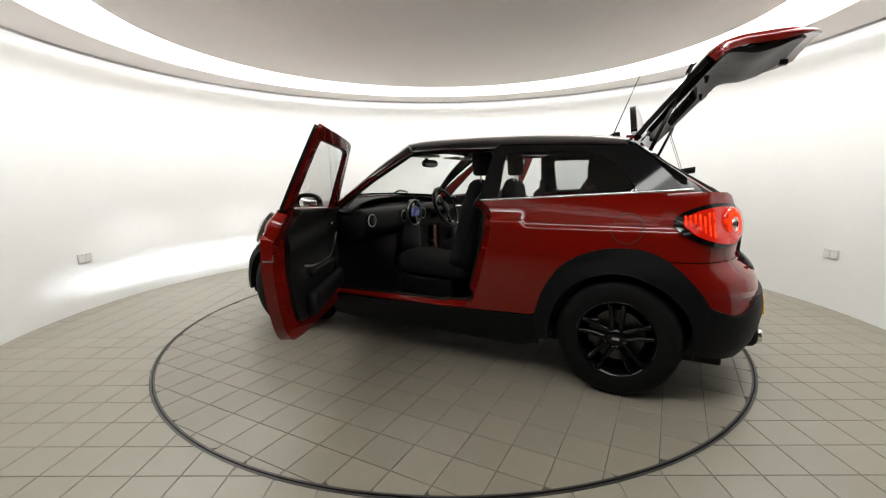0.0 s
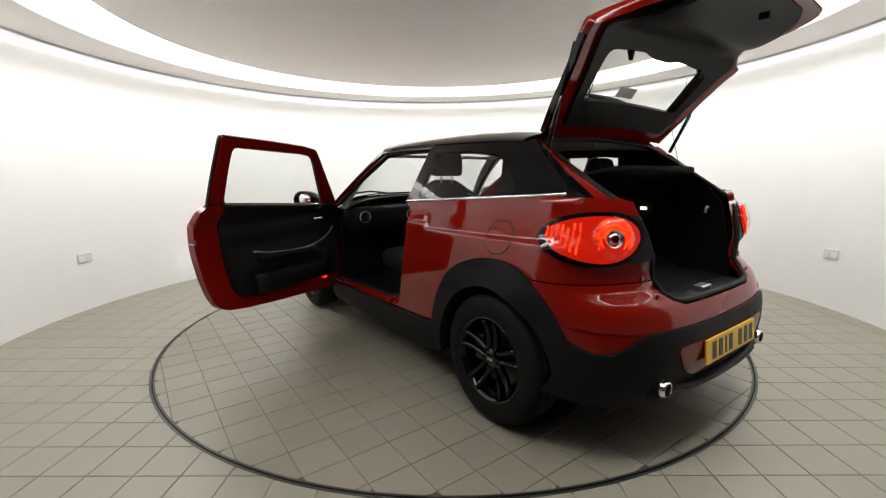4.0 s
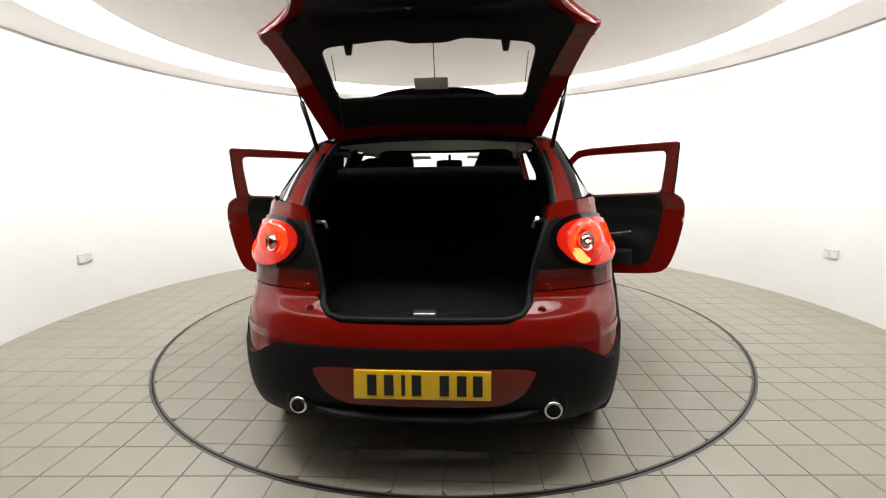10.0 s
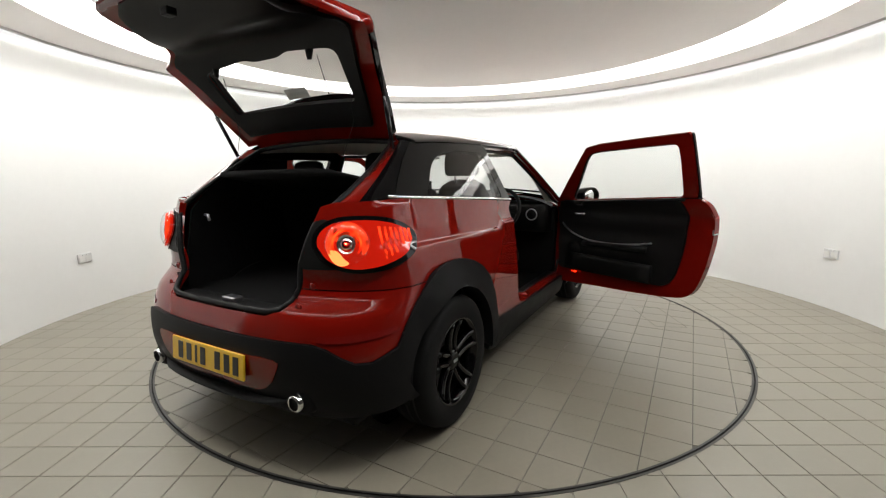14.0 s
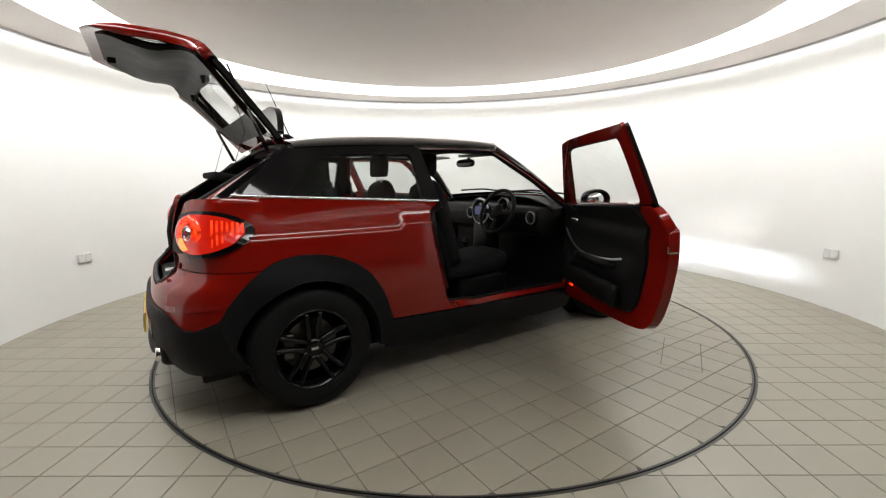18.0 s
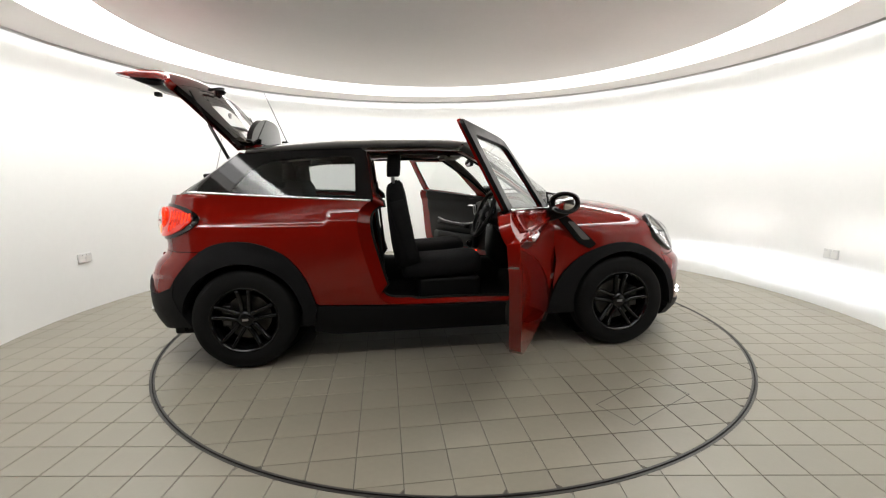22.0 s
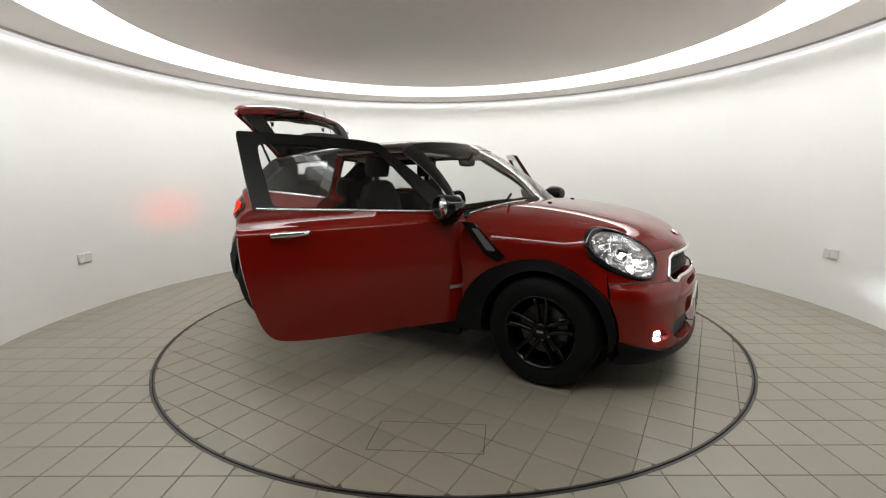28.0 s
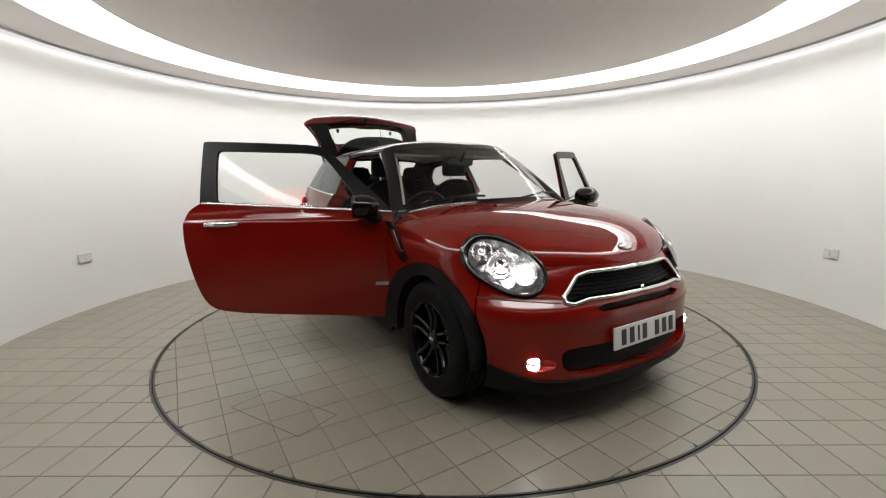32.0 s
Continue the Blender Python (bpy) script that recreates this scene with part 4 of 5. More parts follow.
    sub("mirror_glass", loft_bm([((mx - 0.060, s * my, mz), (0, s * 0.084, 0), (0, 0, 0.062), 2.2), ((mx - 0.069, s * my, mz), (0, s * 0.084, 0), (0, 0, 0.062), 2.2)], 28), M_CHROME, "mirror glass")
    sub("mirror_foot", loft_bm([((0.46 - 0.03 * t, s * (side_y(0.46, 1.0) - 0.02 + 0.15 * t), 0.975 + 0.055 * t), (0.062 - 0.012 * t, 0, 0), (0, 0, 0.050), 2.4) for t in np.linspace(0, 1, 6)], 18), M_TRIM, "black mirror foot")
    # inside details
    yc = side_y(0.1, 0.9)
    sub("piping", tube_bm([card_fn(x, z) - Vector((0, s * 0.006, 0)) for x, z in flowing([(-0.33, 0.752), (-0.20, 0.728), (0.0, 0.712), (0.20, 0.716), (0.36, 0.748), (0.46, 0.79), (0.51, 0.84)], 5)], 0.007, 8), M_ALLOY, "silver curved trim line")
    sub("window_seal", tube_bm([sk(x, belt(x) - 0.006) - Vector((0, s * 0.06, 0)) for x in np.linspace(0.52, -0.56, 16)], 0.012, 8), M_TRIM)
    sub("armrest", loft_bm([((0.26 - 0.56 * t, s * (yc - 0.100), 0.685 + 0.02 * t), (0, s * 0.030, 0), (0, 0, 0.022), 2.6) for t in np.linspace(0, 1, 10)], 16), M_TRIM)
    sub("inner_handle", loft_bm([((0.36 - 0.10 * t, s * (yc - 0.10), 0.925), (0, s * 0.010, 0), (0, 0, 0.012), 2.2) for t in np.linspace(0, 1, 6)], 12), M_CHROME, "chrome inner handle")
    sub("door_pocket", loft_bm([((0.40 - 0.75 * t, s * (yc - 0.115), 0.53), (0, s * 0.03, 0), (0, 0, 0.07), 3) for t in np.linspace(0, 1, 8)], 16), M_TRIM)
    sub("speaker", loft_bm([((0.36, s * (yc - 0.085), 0.62), (0.075, 0, 0), (0, 0, 0.075), 2), ((0.36, s * (yc - 0.105), 0.62), (0.07, 0, 0), (0, 0, 0.07), 2)], 28), M_TRIM)
    sub("latch", box_bm(-0.722, s * (side_y(-0.6, 0.8) - 0.035), 0.885, 0.012, 0.05, 0.07, 0.004), M_ALLOY, "metal latch")
    sub("courtesy_lamp", box_bm(0.36, s * (side_y(0, 0.48) - 0.085), 0.43, 0.05, 0.012, 0.012, 0.003), M_TAILGLOW, "red courtesy lamp")
    sub("badge", box_bm(0.50, s * (side_y(0.5, 0.57) + 0.003), 0.555, 0.09, 0.004, 0.022, 0.001), M_ALLOY, "small silver badge")
    door.matrix_local = door_m
    return door


make_door(1)
make_door(-1)

# ---- tailgate, raised
tg_x = smooth_curve([(0.0, -1.452), (0.10, -1.510), (0.30, -1.632), (0.52, -1.772), (0.58, -1.822), (0.64, -1.895), (0.72, -2.005), (0.85, -2.155), (1.0, -2.325)])
tg_z = smooth_curve([(0.0, 1.487), (0.10, 1.565), (0.30, 1.715), (0.52, 1.885), (0.58, 1.932), (0.64, 1.966), (0.72, 1.988), (0.85, 1.994), (0.94, 1.982), (1.0, 1.972)])
tg_w = smooth_curve([(0.0, 0.535), (0.15, 0.575), (0.35, 0.625), (0.48, 0.665), (0.55, 0.685), (0.60, 0.62), (0.66, 0.535), (0.74, 0.485), (0.88, 0.458), (0.94, 0.435), (0.98, 0.385), (1.0, 0.32)])


def tg_fn(y, t):
    h = 0.004
    d = Vector((tg_x(t + h) - tg_x(t - h), 0, tg_z(t + h) - tg_z(t - h))).normalized()
    n = Vector((d.z, 0, -d.x))
    return Vector((tg_x(t), y, tg_z(t))) - n * (0.15 * y * y)


def tg_under(d, bulge=0.0):
    """The same sheet, d further in."""
    def fn(y, t):
        h = 0.004
        v = Vector((tg_x(t + h) - tg_x(t - h), 0, tg_z(t + h) - tg_z(t - h))).normalized()
        k = min(1.0, max(0.0, (t - 0.84) / 0.16))
        thin = 1 - 0.8 * k * k * (3 - 2 * k)
        return tg_fn(y, t) - Vector((v.z, 0, -v.x)) * thin * (d + bulge * math.exp(-((t - 0.74) / 0.10) ** 2) * (1 - min(1, (y / 0.5) ** 4)))
    return fn


TG_OUT = (-2.2, 0, 0.9)
edge = [(tg_w(t), t) for t in np.linspace(0.0, 1.0, 31)]
tg_out = edge + [(-y, t) for y, t in edge[::-1]]
tg_glass = rounded([(0.445, 0.03), (0.475, 0.46), (0.44, 0.50), (0.12, 0.515), (-0.12, 0.515), (-0.44, 0.50), (-0.475, 0.46), (-0.445, 0.03)], 0.03)
tg_hole = rounded([(0.43, 0.215), (0.460, 0.45), (0.43, 0.475), (0.15, 0.490), (0.08, 0.470), (-0.08, 0.470), (-0.15, 0.490), (-0.43, 0.475), (-0.460, 0.45), (-0.43, 0.215)], 0.03)
low = [(tg_w(t), t) for t in np.linspace(0.505, 1.0, 20)]
low = low + [(-y, t) for y, t in low[::-1]]
high = [(tg_w(t), t) for t in np.linspace(0.0, 0.502, 18)]
high = high + [(-y, t) for y, t in high[::-1]]
tailgate = part("tailgate", panel_bm(low, tg_fn, out=TG_OUT, thick=0.008, step=0.03), M_PAINT, car, "raised red tailgate")
hem = [p for p in densify(low + [low[0]], 0.03)]


def hem_at(a, b):
    """The rounded outer edge of the tailgate."""
    y, t = hem[min(len(hem) - 1, round(a * (len(hem) - 1)))]
    k = 0.022 * math.sin(math.pi * min(1.0, b))
    return tg_under(0.052 * b)(y * (1 + 1.3 * k), t + (t - 0.75) * k * 1.6 if t > 0.6 else t)


part("hem", grid_bm(hem_at, len(hem) - 1, 8), M_PAINT, tailgate)
tg_glass = [(y, min(t, 0.492)) for y, t in tg_glass]
part("window_surround", panel_bm(high, tg_fn, out=TG_OUT, thick=0.028, holes=[tg_glass], step=0.04), M_BLACK_PAINT, tailgate, "gloss black surround of the rear window")
part("inner_face", panel_bm(tg_out, tg_under(0.05), out=(-1.2, 0, 2.6), thick=0.001, rim=False, holes=[tg_hole], step=0.04), M_PAINT, tailgate, "red inner face of the tailgate")
tg_in = [(y - (0.085 if t < 0.6 else 0.05), 0.068 + 0.892 * t) for y, t in edge]
tg_in = tg_in + [(-y, t) for y, t in tg_in[::-1]]
part("inner_trim", panel_bm(tg_in, tg_under(0.068, 0.062), out=(-1.2, 0, 2.6), thick=0.03, holes=[tg_hole], step=0.03), M_LID, tailgate, "black plastic tailgate lining")
part("rear_window", panel_bm(tg_glass, tg_fn, out=TG_OUT, thick=0.004, lift=-0.004), M_GLASS, tailgate, "heated rear window")
spoiler_edge = [(0.455 * q, 0.185 * max(0.0, 1 - abs(q) ** 3.0) ** 0.6) for q in np.linspace(-1, 1, 33)]
part("spoiler", panel_bm(spoiler_edge, lambda y, h: Vector((-1.437 + 0.10 * h - 0.10 * y * y, y, 1.500 + h - 0.03 * y * y)), out=(-1.6, 0, 1.5), thick=0.035, back=True, step=0.04), M_BLACK_PAINT, tailgate, "black roof spoiler")
part("sticker", panel_bm([(-0.079, 0.285), (0.079, 0.285), (0.079, 0.225), (-0.079, 0.225)], tg_under(0.010), out=(-1.2, 0, 2.6), thick=0.001, rim=False, step=0.05), M_PAPER, tailgate, "white paper label on the glass")
part("sticker_bar", panel_bm([(-0.05, 0.262), (0.05, 0.262), (0.05, 0.248), (-0.05, 0.248)], tg_under(0.012), out=(-1.2, 0, 2.6), thick=0.001, rim=False, step=0.05), M_SOCKET, tailgate, "pale grey bar")
part("wiper_arm", tube_bm([tg_fn(0.0, 0.54) + Vector((0.03, 0, 0.03)), tg_fn(-0.12, 0.515) + Vector((0.035, 0, 0.03)), tg_fn(-0.34, 0.485) + Vector((0.02, 0, 0.015))], 0.010), M_TRIM, tailgate, "black rear wiper")
part("wiper_pivot", loft_bm([(tg_fn(0, 0.54) + Vector((0.012 * k, 0, 0.012 * k)), (0.025, 0, -0.02), (0, 0.03, 0), 2) for k in (0, 2)], 16), M_TRIM, tailgate)
part("boot_catch", box_bm(-2.23, 0, 1.885, 0.04, 0.05, 0.03, 0.006), M_TRIM, tailgate, "metal boot catch")
for y in (-0.33, 0.33):
    part("rubber_stop", loft_bm([(tg_under(0.09)(y, 0.49) - Vector((0, 0, 0.02 * k)), (0.016 - 0.004 * k, 0, 0), (0, 0.02 - 0.004 * k, 0), 2) for k in (0, 1, 2)], 14), M_TRIM, tailgate)

# ---- fuel flap on the left quarter
flap = [Vector(wrap(-1.500 + 0.080 * math.cos(t), 0.952 + 0.080 * math.sin(t), 1)) + Vector((0, 0.0005, 0)) for t in np.linspace(0, math.tau, 40, endpoint=False)]
part("fuel_flap", tube_bm(flap, 0.0022, 6, True), M_GAP, car, "round fuel flap joint")
part("flap_catch", box_bm(-1.582, wrap(-1.582, 0.955).y + 0.001, 0.955, 0.012, 0.004, 0.010, 0.001), M_GAP, car)

# ---- tail lamps
for s in (1, -1):
    def lamp_outline(k):
        cu, cz = -2.058, 0.974
        pts = []
        for t in np.linspace(0, math.tau, 40, endpoint=False):
            c, q = math.cos(t), math.sin(t)
            a = 0.275 if c > 0 else 0.160
            a = a * k if c > 0 else a + (k - 1) * 0.15
            pts.append((cu + a * math.copysign(abs(c) ** 0.92, c), cz + (0.092 + (k - 1) * 0.10) * q * (1 - 0.22 * max(0, c) ** 2) + 0.014 * max(0, c)))
        return pts
    part("lamp_recess", panel_bm(rounded([(ur(0.64), 1.060), (ur(0.530), 1.078), (ur(0.474), 0.985), (ur(0.426), 0.90), (ur(0.420), 0.872), (ur(0.62), 0.876)], 0.03), skin(s), out=MID, thick=0.004, lift=0.004, step=0.03), M_TRIM, car, "black recess beside the lamp")
    part("reflector_slot", panel_bm(rounded([(ur(0.53), 0.625), (ur(0.66), 0.632), (-1.90, 0.645), (-1.88, 0.622), (ur(0.66), 0.602), (ur(0.55), 0.600)], 0.012), skin(s), out=MID, thick=0.003, lift=0.004, step=0.025), M_REFLECT, car, "dark red reflector strip")
    c = wrap(-2.094, 0.978, s)
    bezel = part("tail_lamp", punched(panel_bm(lamp_outline(1.20), skin(s), out=MID, thick=0.02, lift=0.010, step=0.02), c, 0.030), M_BLACK_PAINT, car, "lit red tail lamp in a black bezel")
    part("lens", punched(panel_bm(lamp_outline(1.0), skin(s), out=MID, thick=0.012, lift=0.022, step=0.02), c, 0.036), M_REDLENS, bezel, "glowing red lens")
    nrm = Vector((-0.86, s * 0.48, 0.12)).normalized()
    rot = nrm.to_track_quat("Z", "Y").to_matrix().to_4x4()

    def disc(profile, n=40):
        bm = lathe(profile, n)
        bmesh.ops.transform(bm, matrix=Matrix.Translation(c + nrm * 0.026) @ rot, verts=bm.verts)
        return bm
    part("light_bowl", disc([(0.032, 0.002), (0.038, -0.006), (0.050, -0.008), (0.063, -0.004), (0.075, 0.003), (0.083, 0.001), (0.087, -0.010)]), M_TAILBOWL, bezel, "glowing orange-red light bowl")
    part("light_ring", disc([(0.053, -0.004), (0.055, 0.002), (0.059, 0.003), (0.062, -0.001)]), M_TAILGLOW, bezel, "bright red light ring")
    part("indicator_bowl", disc([(0.038, 0.006), (0.034, 0.004), (0.026, -0.002)]), M_BOWL, bezel, "silver indicator bowl")
    if s < 0:
        # added box and source for the red patch on the wall
        beam_box(bezel, c + nrm * 0.042, (-1.0, s * -0.075, -0.055), 0.017, 0.009, 0.043, 0.010, 0.005, M_TAILBEAM, M_REFLECT)
    part("indicator_lens", disc([(0.026, 0.0), (0.021, 0.008), (0.017, 0.010)]), M_CHROME, bezel)
    part("cover", disc([(0.094, -0.012), (0.085, 0.008), (0.060, 0.020), (0.030, 0.026), (0.001, 0.028)]), M_LENS, bezel, "clear cover").visible_shadow = False
    for k in range(7):
        u0 = -1.955 + 0.026 * k
        part("light_bar", panel_bm([(u0, 1.040 - 0.003 * k), (u0 + 0.012, 1.039 - 0.003 * k), (u0 + 0.008, 0.916 + 0.010 * k), (u0 - 0.001, 0.914 + 0.010 * k)], skin(s), out=MID, thick=0.002, lift=0.0245, step=0.03), M_TAILBOWL, bezel, "glowing red flute")
    if s < 0:
        part("rear_fog_lamp", panel_bm(rounded([(-2.140, 0.948), (-2.118, 0.918), (-2.095, 0.902), (-2.135, 0.892), (-2.165, 0.908), (-2.184, 0.948)], 0.02), skin(s), out=MID, thick=0.004, lift=0.026, step=0.02), M_AMBER, bezel, "glowing rear fog lamp")

# ---- boot and cabin
def add(name, bm, mat, label="", smooth=True):
    return part(name, bm, mat, car, label, smooth)


BOOT_SIDE = [(ur(0.505), 1.05), (ur(0.466), 0.985), (ur(0.416), 0.89), (ur(0.398), 0.785), (ur(0.385), 0.737), (ur(0.352), 0.706), (ur(0.30), 0.695), (ur(0.18), 0.694), (ur(0.0), 0.694)]
add("floor_pan", box_bm(-0.25, 0, 0.285, 3.1, 1.50, 0.09, 0.02), M_CARPET)
add("underbody", box_bm(-0.15, 0, 0.225, 3.7, 1.30, 0.06, 0.02), M_TRIM)
add("bulkhead", box_bm(0.66, 0, 0.62, 0.06, 1.50, 0.68, 0.01), M_TRIM)
for s in (1, -1):
    for ax in (AX_R, AX_F):
        def well(a, b, s=s, ax=ax):
            t = radians(-10 + 200 * a)
            return (ax + 0.385 * math.cos(t), s * (0.56 + 0.27 * b), 0.335 + 0.385 * math.sin(t))
        disc_bm = loft_bm([((ax, s * 0.56, 0.335), (0.385, 0, 0), (0, 0, 0.385), 2), ((ax, s * 0.555, 0.335), (0.385, 0, 0), (0, 0, 0.385), 2)], 32)
        add("wheel_well", joined(grid_bm(well, 28, 3, flip=(s < 0)), disc_bm), M_TRIM)
    add("boot_side", panel_bm([(-2.00, 0.65), (-2.00, 0.80), (-1.93, 1.08), (-1.60, 1.36), (-1.24, 1.36), (-1.24, 0.65)], lambda x, z: Vector((x, s * (0.475 + 0.09 * min(1.0, max(0.0, (x + 2.0) / 0.25)) - 0.10 * max(0.0, z - 1.1)), z)), out=(-1.6, s * 3, 1.0), thick=0.01, step=0.05), M_CARPET, "black boot side lining")
    add("cabin_side", panel_bm([(-0.66, 0.40), (-1.25, 0.40), (-1.30, 1.08), (-0.66, 1.06)], lambda x, z: Vector((x, s * (side_y(x, z) - 0.10), z)), out=(0, s * 3, 0.7), thick=0.01), M_TRIM)
add("boot_floor", box_bm(-1.62, 0, 0.655, 0.90, 1.02, 0.03, 0.008), M_CARPET, "black boot carpet")
add("boot_sill_trim", loft_bm([((-2.055, y, 0.668 + 0.012 * 0), (0.06, 0, 0), (0, 0, 0.014), 2.6) for y in np.linspace(-0.40, 0.40, 9)], 16), M_TRIM)
add("boot_lamp", box_bm(-1.45, -0.535, 1.02, 0.04, 0.012, 0.018, 0.003), M_COURTESY, "small lit boot lamp")
for y in (0.22, 0.08, -0.08, -0.22):
    add("seat_anchor", box_bm(-1.265, y, 0.86, 0.012, 0.03, 0.022, 0.003), M_TRIM)
for s in (1, -1):
    add("boot_hook", tube_bm([(-1.86, s * 0.50, 1.05), (-1.87, s * 0.46, 1.05), (-1.87, s * 0.45, 1.02)], 0.008, 8), M_ALLOY)
    add("tailgate_hinge", box_bm(-1.455, s * 0.30, 1.468, 0.07, 0.07, 0.035, 0.008), M_PAINT)
    add("buffer", loft_bm([((-2.070, s * 0.425, 0.76), (0.012 * k, 0, 0), (0, 0.016, 0.016), 2) for k in (0.5, 1.0)], 12), M_TRIM)
for s in (1, -1):
    for z in (0.80, 0.725):
        q = wrap(ur(0.462 if z > 0.75 else 0.43), z, s)
        add("buffer_socket", loft_bm([(q + Vector((-0.001, 0, 0)), (0, 0.017, 0), (0, 0, 0.017), 2), (q + Vector((-0.006, 0, 0)), (0, 0.015, 0), (0, 0, 0.015), 2), (q + Vector((-0.007, 0, 0)), (0, 0.009, 0), (0, 0, 0.009), 2)], 18), M_PAINT, "round red plug beside the boot")
add("boot_latch", box_bm(-2.075, 0.0, 0.692, 0.05, 0.09, 0.03, 0.008), M_ALLOY, "metal boot latch")
seal = [wrap(u, z, s) + Vector((0.008, 0, 0)) for s, seq in ((1, BOOT_SIDE), (-1, BOOT_SIDE[::-1][1:])) for u, z in seq]
left_up = [post_inner(a, 1) for a in np.linspace(1, 0, 8)]
across = [Vector((-1.455, y, 1.418 + 0.022 * (1 - (y / 0.5) ** 2))) for y in np.linspace(-0.46, 0.46, 10)]
right_down = [Vector((p.x, -p.y, p.z)) for p in left_up[::-1]]
loop = left_up + seal + right_down + across
add("boot_seal", tube_bm(loop, 0.014, 8, True), M_TRIM, "black rubber seal round the boot")
add("roof_rear_frame", grid_bm(lambda a, b: (-1.455 - 0.04 * b, -0.52 + 1.04 * a, 1.42 + 0.05 * b + 0.02 * (1 - (2 * a - 1) ** 2)), 20, 3, flip=True), M_PAINT)


def front_seat(y):
    seat = part("front_seat", loft_bm([((-0.43 + 0.60 * t, y, 0.56 + 0.035 * t - 0.01 * math.sin(math.pi * t)), (0, 0.245 * k, 0), (0, 0, 0.085 * k), 3.2) for t, k in ((0, 0.7), (0.05, 0.93), (0.25, 1), (0.6, 1), (0.88, 0.97), (0.97, 0.85), (1.0, 0.6))], 28), M_FABRIC, car, "dark cloth front seat")
    part("backrest", loft_bm([((-0.385 - 0.085 * t - 0.01 * math.sin(math.pi * t), y, 0.58 + 0.62 * t), (0, 0.245 * k * (1 - 0.16 * t), 0), (0.095 * k * (1 - 0.25 * t), 0, 0.02), 3.0) for t, k in ((0, 0.8), (0.05, 0.95), (0.3, 1), (0.6, 1), (0.85, 0.95), (0.96, 0.8), (1.0, 0.55))], 28), M_FABRIC, seat)
    for q in (-1, 1):
        part("bolster", loft_bm([((-0.35 - 0.12 * t, y + q * 0.205, 0.62 + 0.45 * t), (0, 0.04, 0), (0.055, 0, 0.015), 2.2) for t in np.linspace(0, 1, 8)], 14), M_FABRIC, seat)
    part("head_restraint", loft_bm([((-0.475 + 0.01 * t, y, 1.245 + 0.19 * t), (0, 0.135 * k, 0), (0.05 * k, 0, 0), 2.8) for t, k in ((0, 0.75), (0.06, 0.93), (0.3, 1), (0.7, 0.98), (0.92, 0.85), (1.0, 0.55))], 24), M_FABRIC, seat)
    for q in (-0.05, 0.05):
        part("post", tube_bm([(-0.475, y + q, 1.17), (-0.475, y + q, 1.27)], 0.007), M_ALLOY, seat)
    part("seat_base", box_bm(-0.08, y, 0.41, 0.46, 0.42, 0.18, 0.03), M_TRIM, seat)


front_seat(0.37)
front_seat(-0.37)
for y in (0.33, -0.33):
    rear = part("rear_seat", loft_bm([((-1.18 + 0.42 * t, y, 0.60), (0, 0.27 * k, 0), (0, 0, 0.085 * k), 3) for t, k in ((0, 0.8), (0.1, 0.97), (0.5, 1), (0.9, 0.95), (1, 0.7))], 24), M_FABRIC, car, "dark cloth rear seat")
    part("backrest", loft_bm([((-1.16 - 0.10 * t, y, 0.62 + 0.60 * t), (0, 0.29 * k, 0), (0.07 * k, 0, 0.01), 3) for t, k in ((0, 0.8), (0.06, 0.96), (0.5, 1), (0.9, 0.95), (1, 0.6))], 24), M_FABRIC, rear)
    part("head_restraint", loft_bm([((-1.25, y, 1.215 + 0.135 * t), (0, 0.13 * k, 0), (0.045 * k, 0, 0), 2.8) for t, k in ((0, 0.75), (0.1, 0.95), (0.5, 1), (0.88, 0.85), (1, 0.5))], 24), M_FABRIC, rear)
add("parcel_shelf", loft_bm([((-1.24 - 0.57 * t, 0, 1.165 + 0.10 * t), (0, 0.50 - 0.09 * t, 0), (0.0, 0, 0.012 + 0.008 * t), 5) for t in np.linspace(0, 1, 9)], 32), M_CARPET, "black parcel shelf lifted by its cords")
for y in (-0.38, 0.38):
    add("shelf_cord", tube_bm([(-1.74, y, 1.27), (-1.66, y * 1.1, 1.50), (-1.72, y * 1.15, 1.78)], 0.0018, 6), M_TRIM)
add("seat_back_panel", box_bm(-1.245, 0, 0.93, 0.03, 1.16, 0.58, 0.01), M_CARPET, "black folding seat backs seen from the boot")

# dashboard, wheel, console
add("dashboard", loft_bm([((0.52, y, 0.865), (0.165 - 0.02 * abs(y), 0, -0.02), (0, 0, 0.125), 2.7) for y in np.linspace(-0.72, 0.72, 21)], 28), M_TRIM, "black moulded dashboard")
add("dash_top", loft_bm([((0.66, y, 0.965), (0.16, 0, 0.0), (0, 0, 0.045), 2.4) for y in np.linspace(-0.70, 0.70, 13)], 20), M_TRIM)
add("centre_console", loft_bm([((0.46, 0, 0.45), (0.10, 0, 0), (0, 0.12, 0), 3), ((0.42, 0, 0.60), (0.09, 0, 0), (0, 0.13, 0), 3), ((0.41, 0, 0.86), (0.06, 0, 0), (0, 0.14, 0), 3)], 24), M_TRIM)
add("tunnel", loft_bm([((0.42 - 1.0 * t, 0, 0.43 + 0.05 * t), (0, 0.10, 0), (0, 0, 0.10), 3) for t in np.linspace(0, 1, 6)], 18), M_TRIM)
add("gear_lever", joined(tube_bm([(0.20, 0, 0.50), (0.18, 0, 0.64)], 0.012), loft_bm([((0.18, 0, 0.635 + 0.06 * t), (0.026 * k, 0, 0), (0, 0.026 * k, 0), 2) for t, k in ((0, 0.5), (0.3, 1), (0.7, 1), (1, 0.4))], 16)), M_BLACK_PAINT)
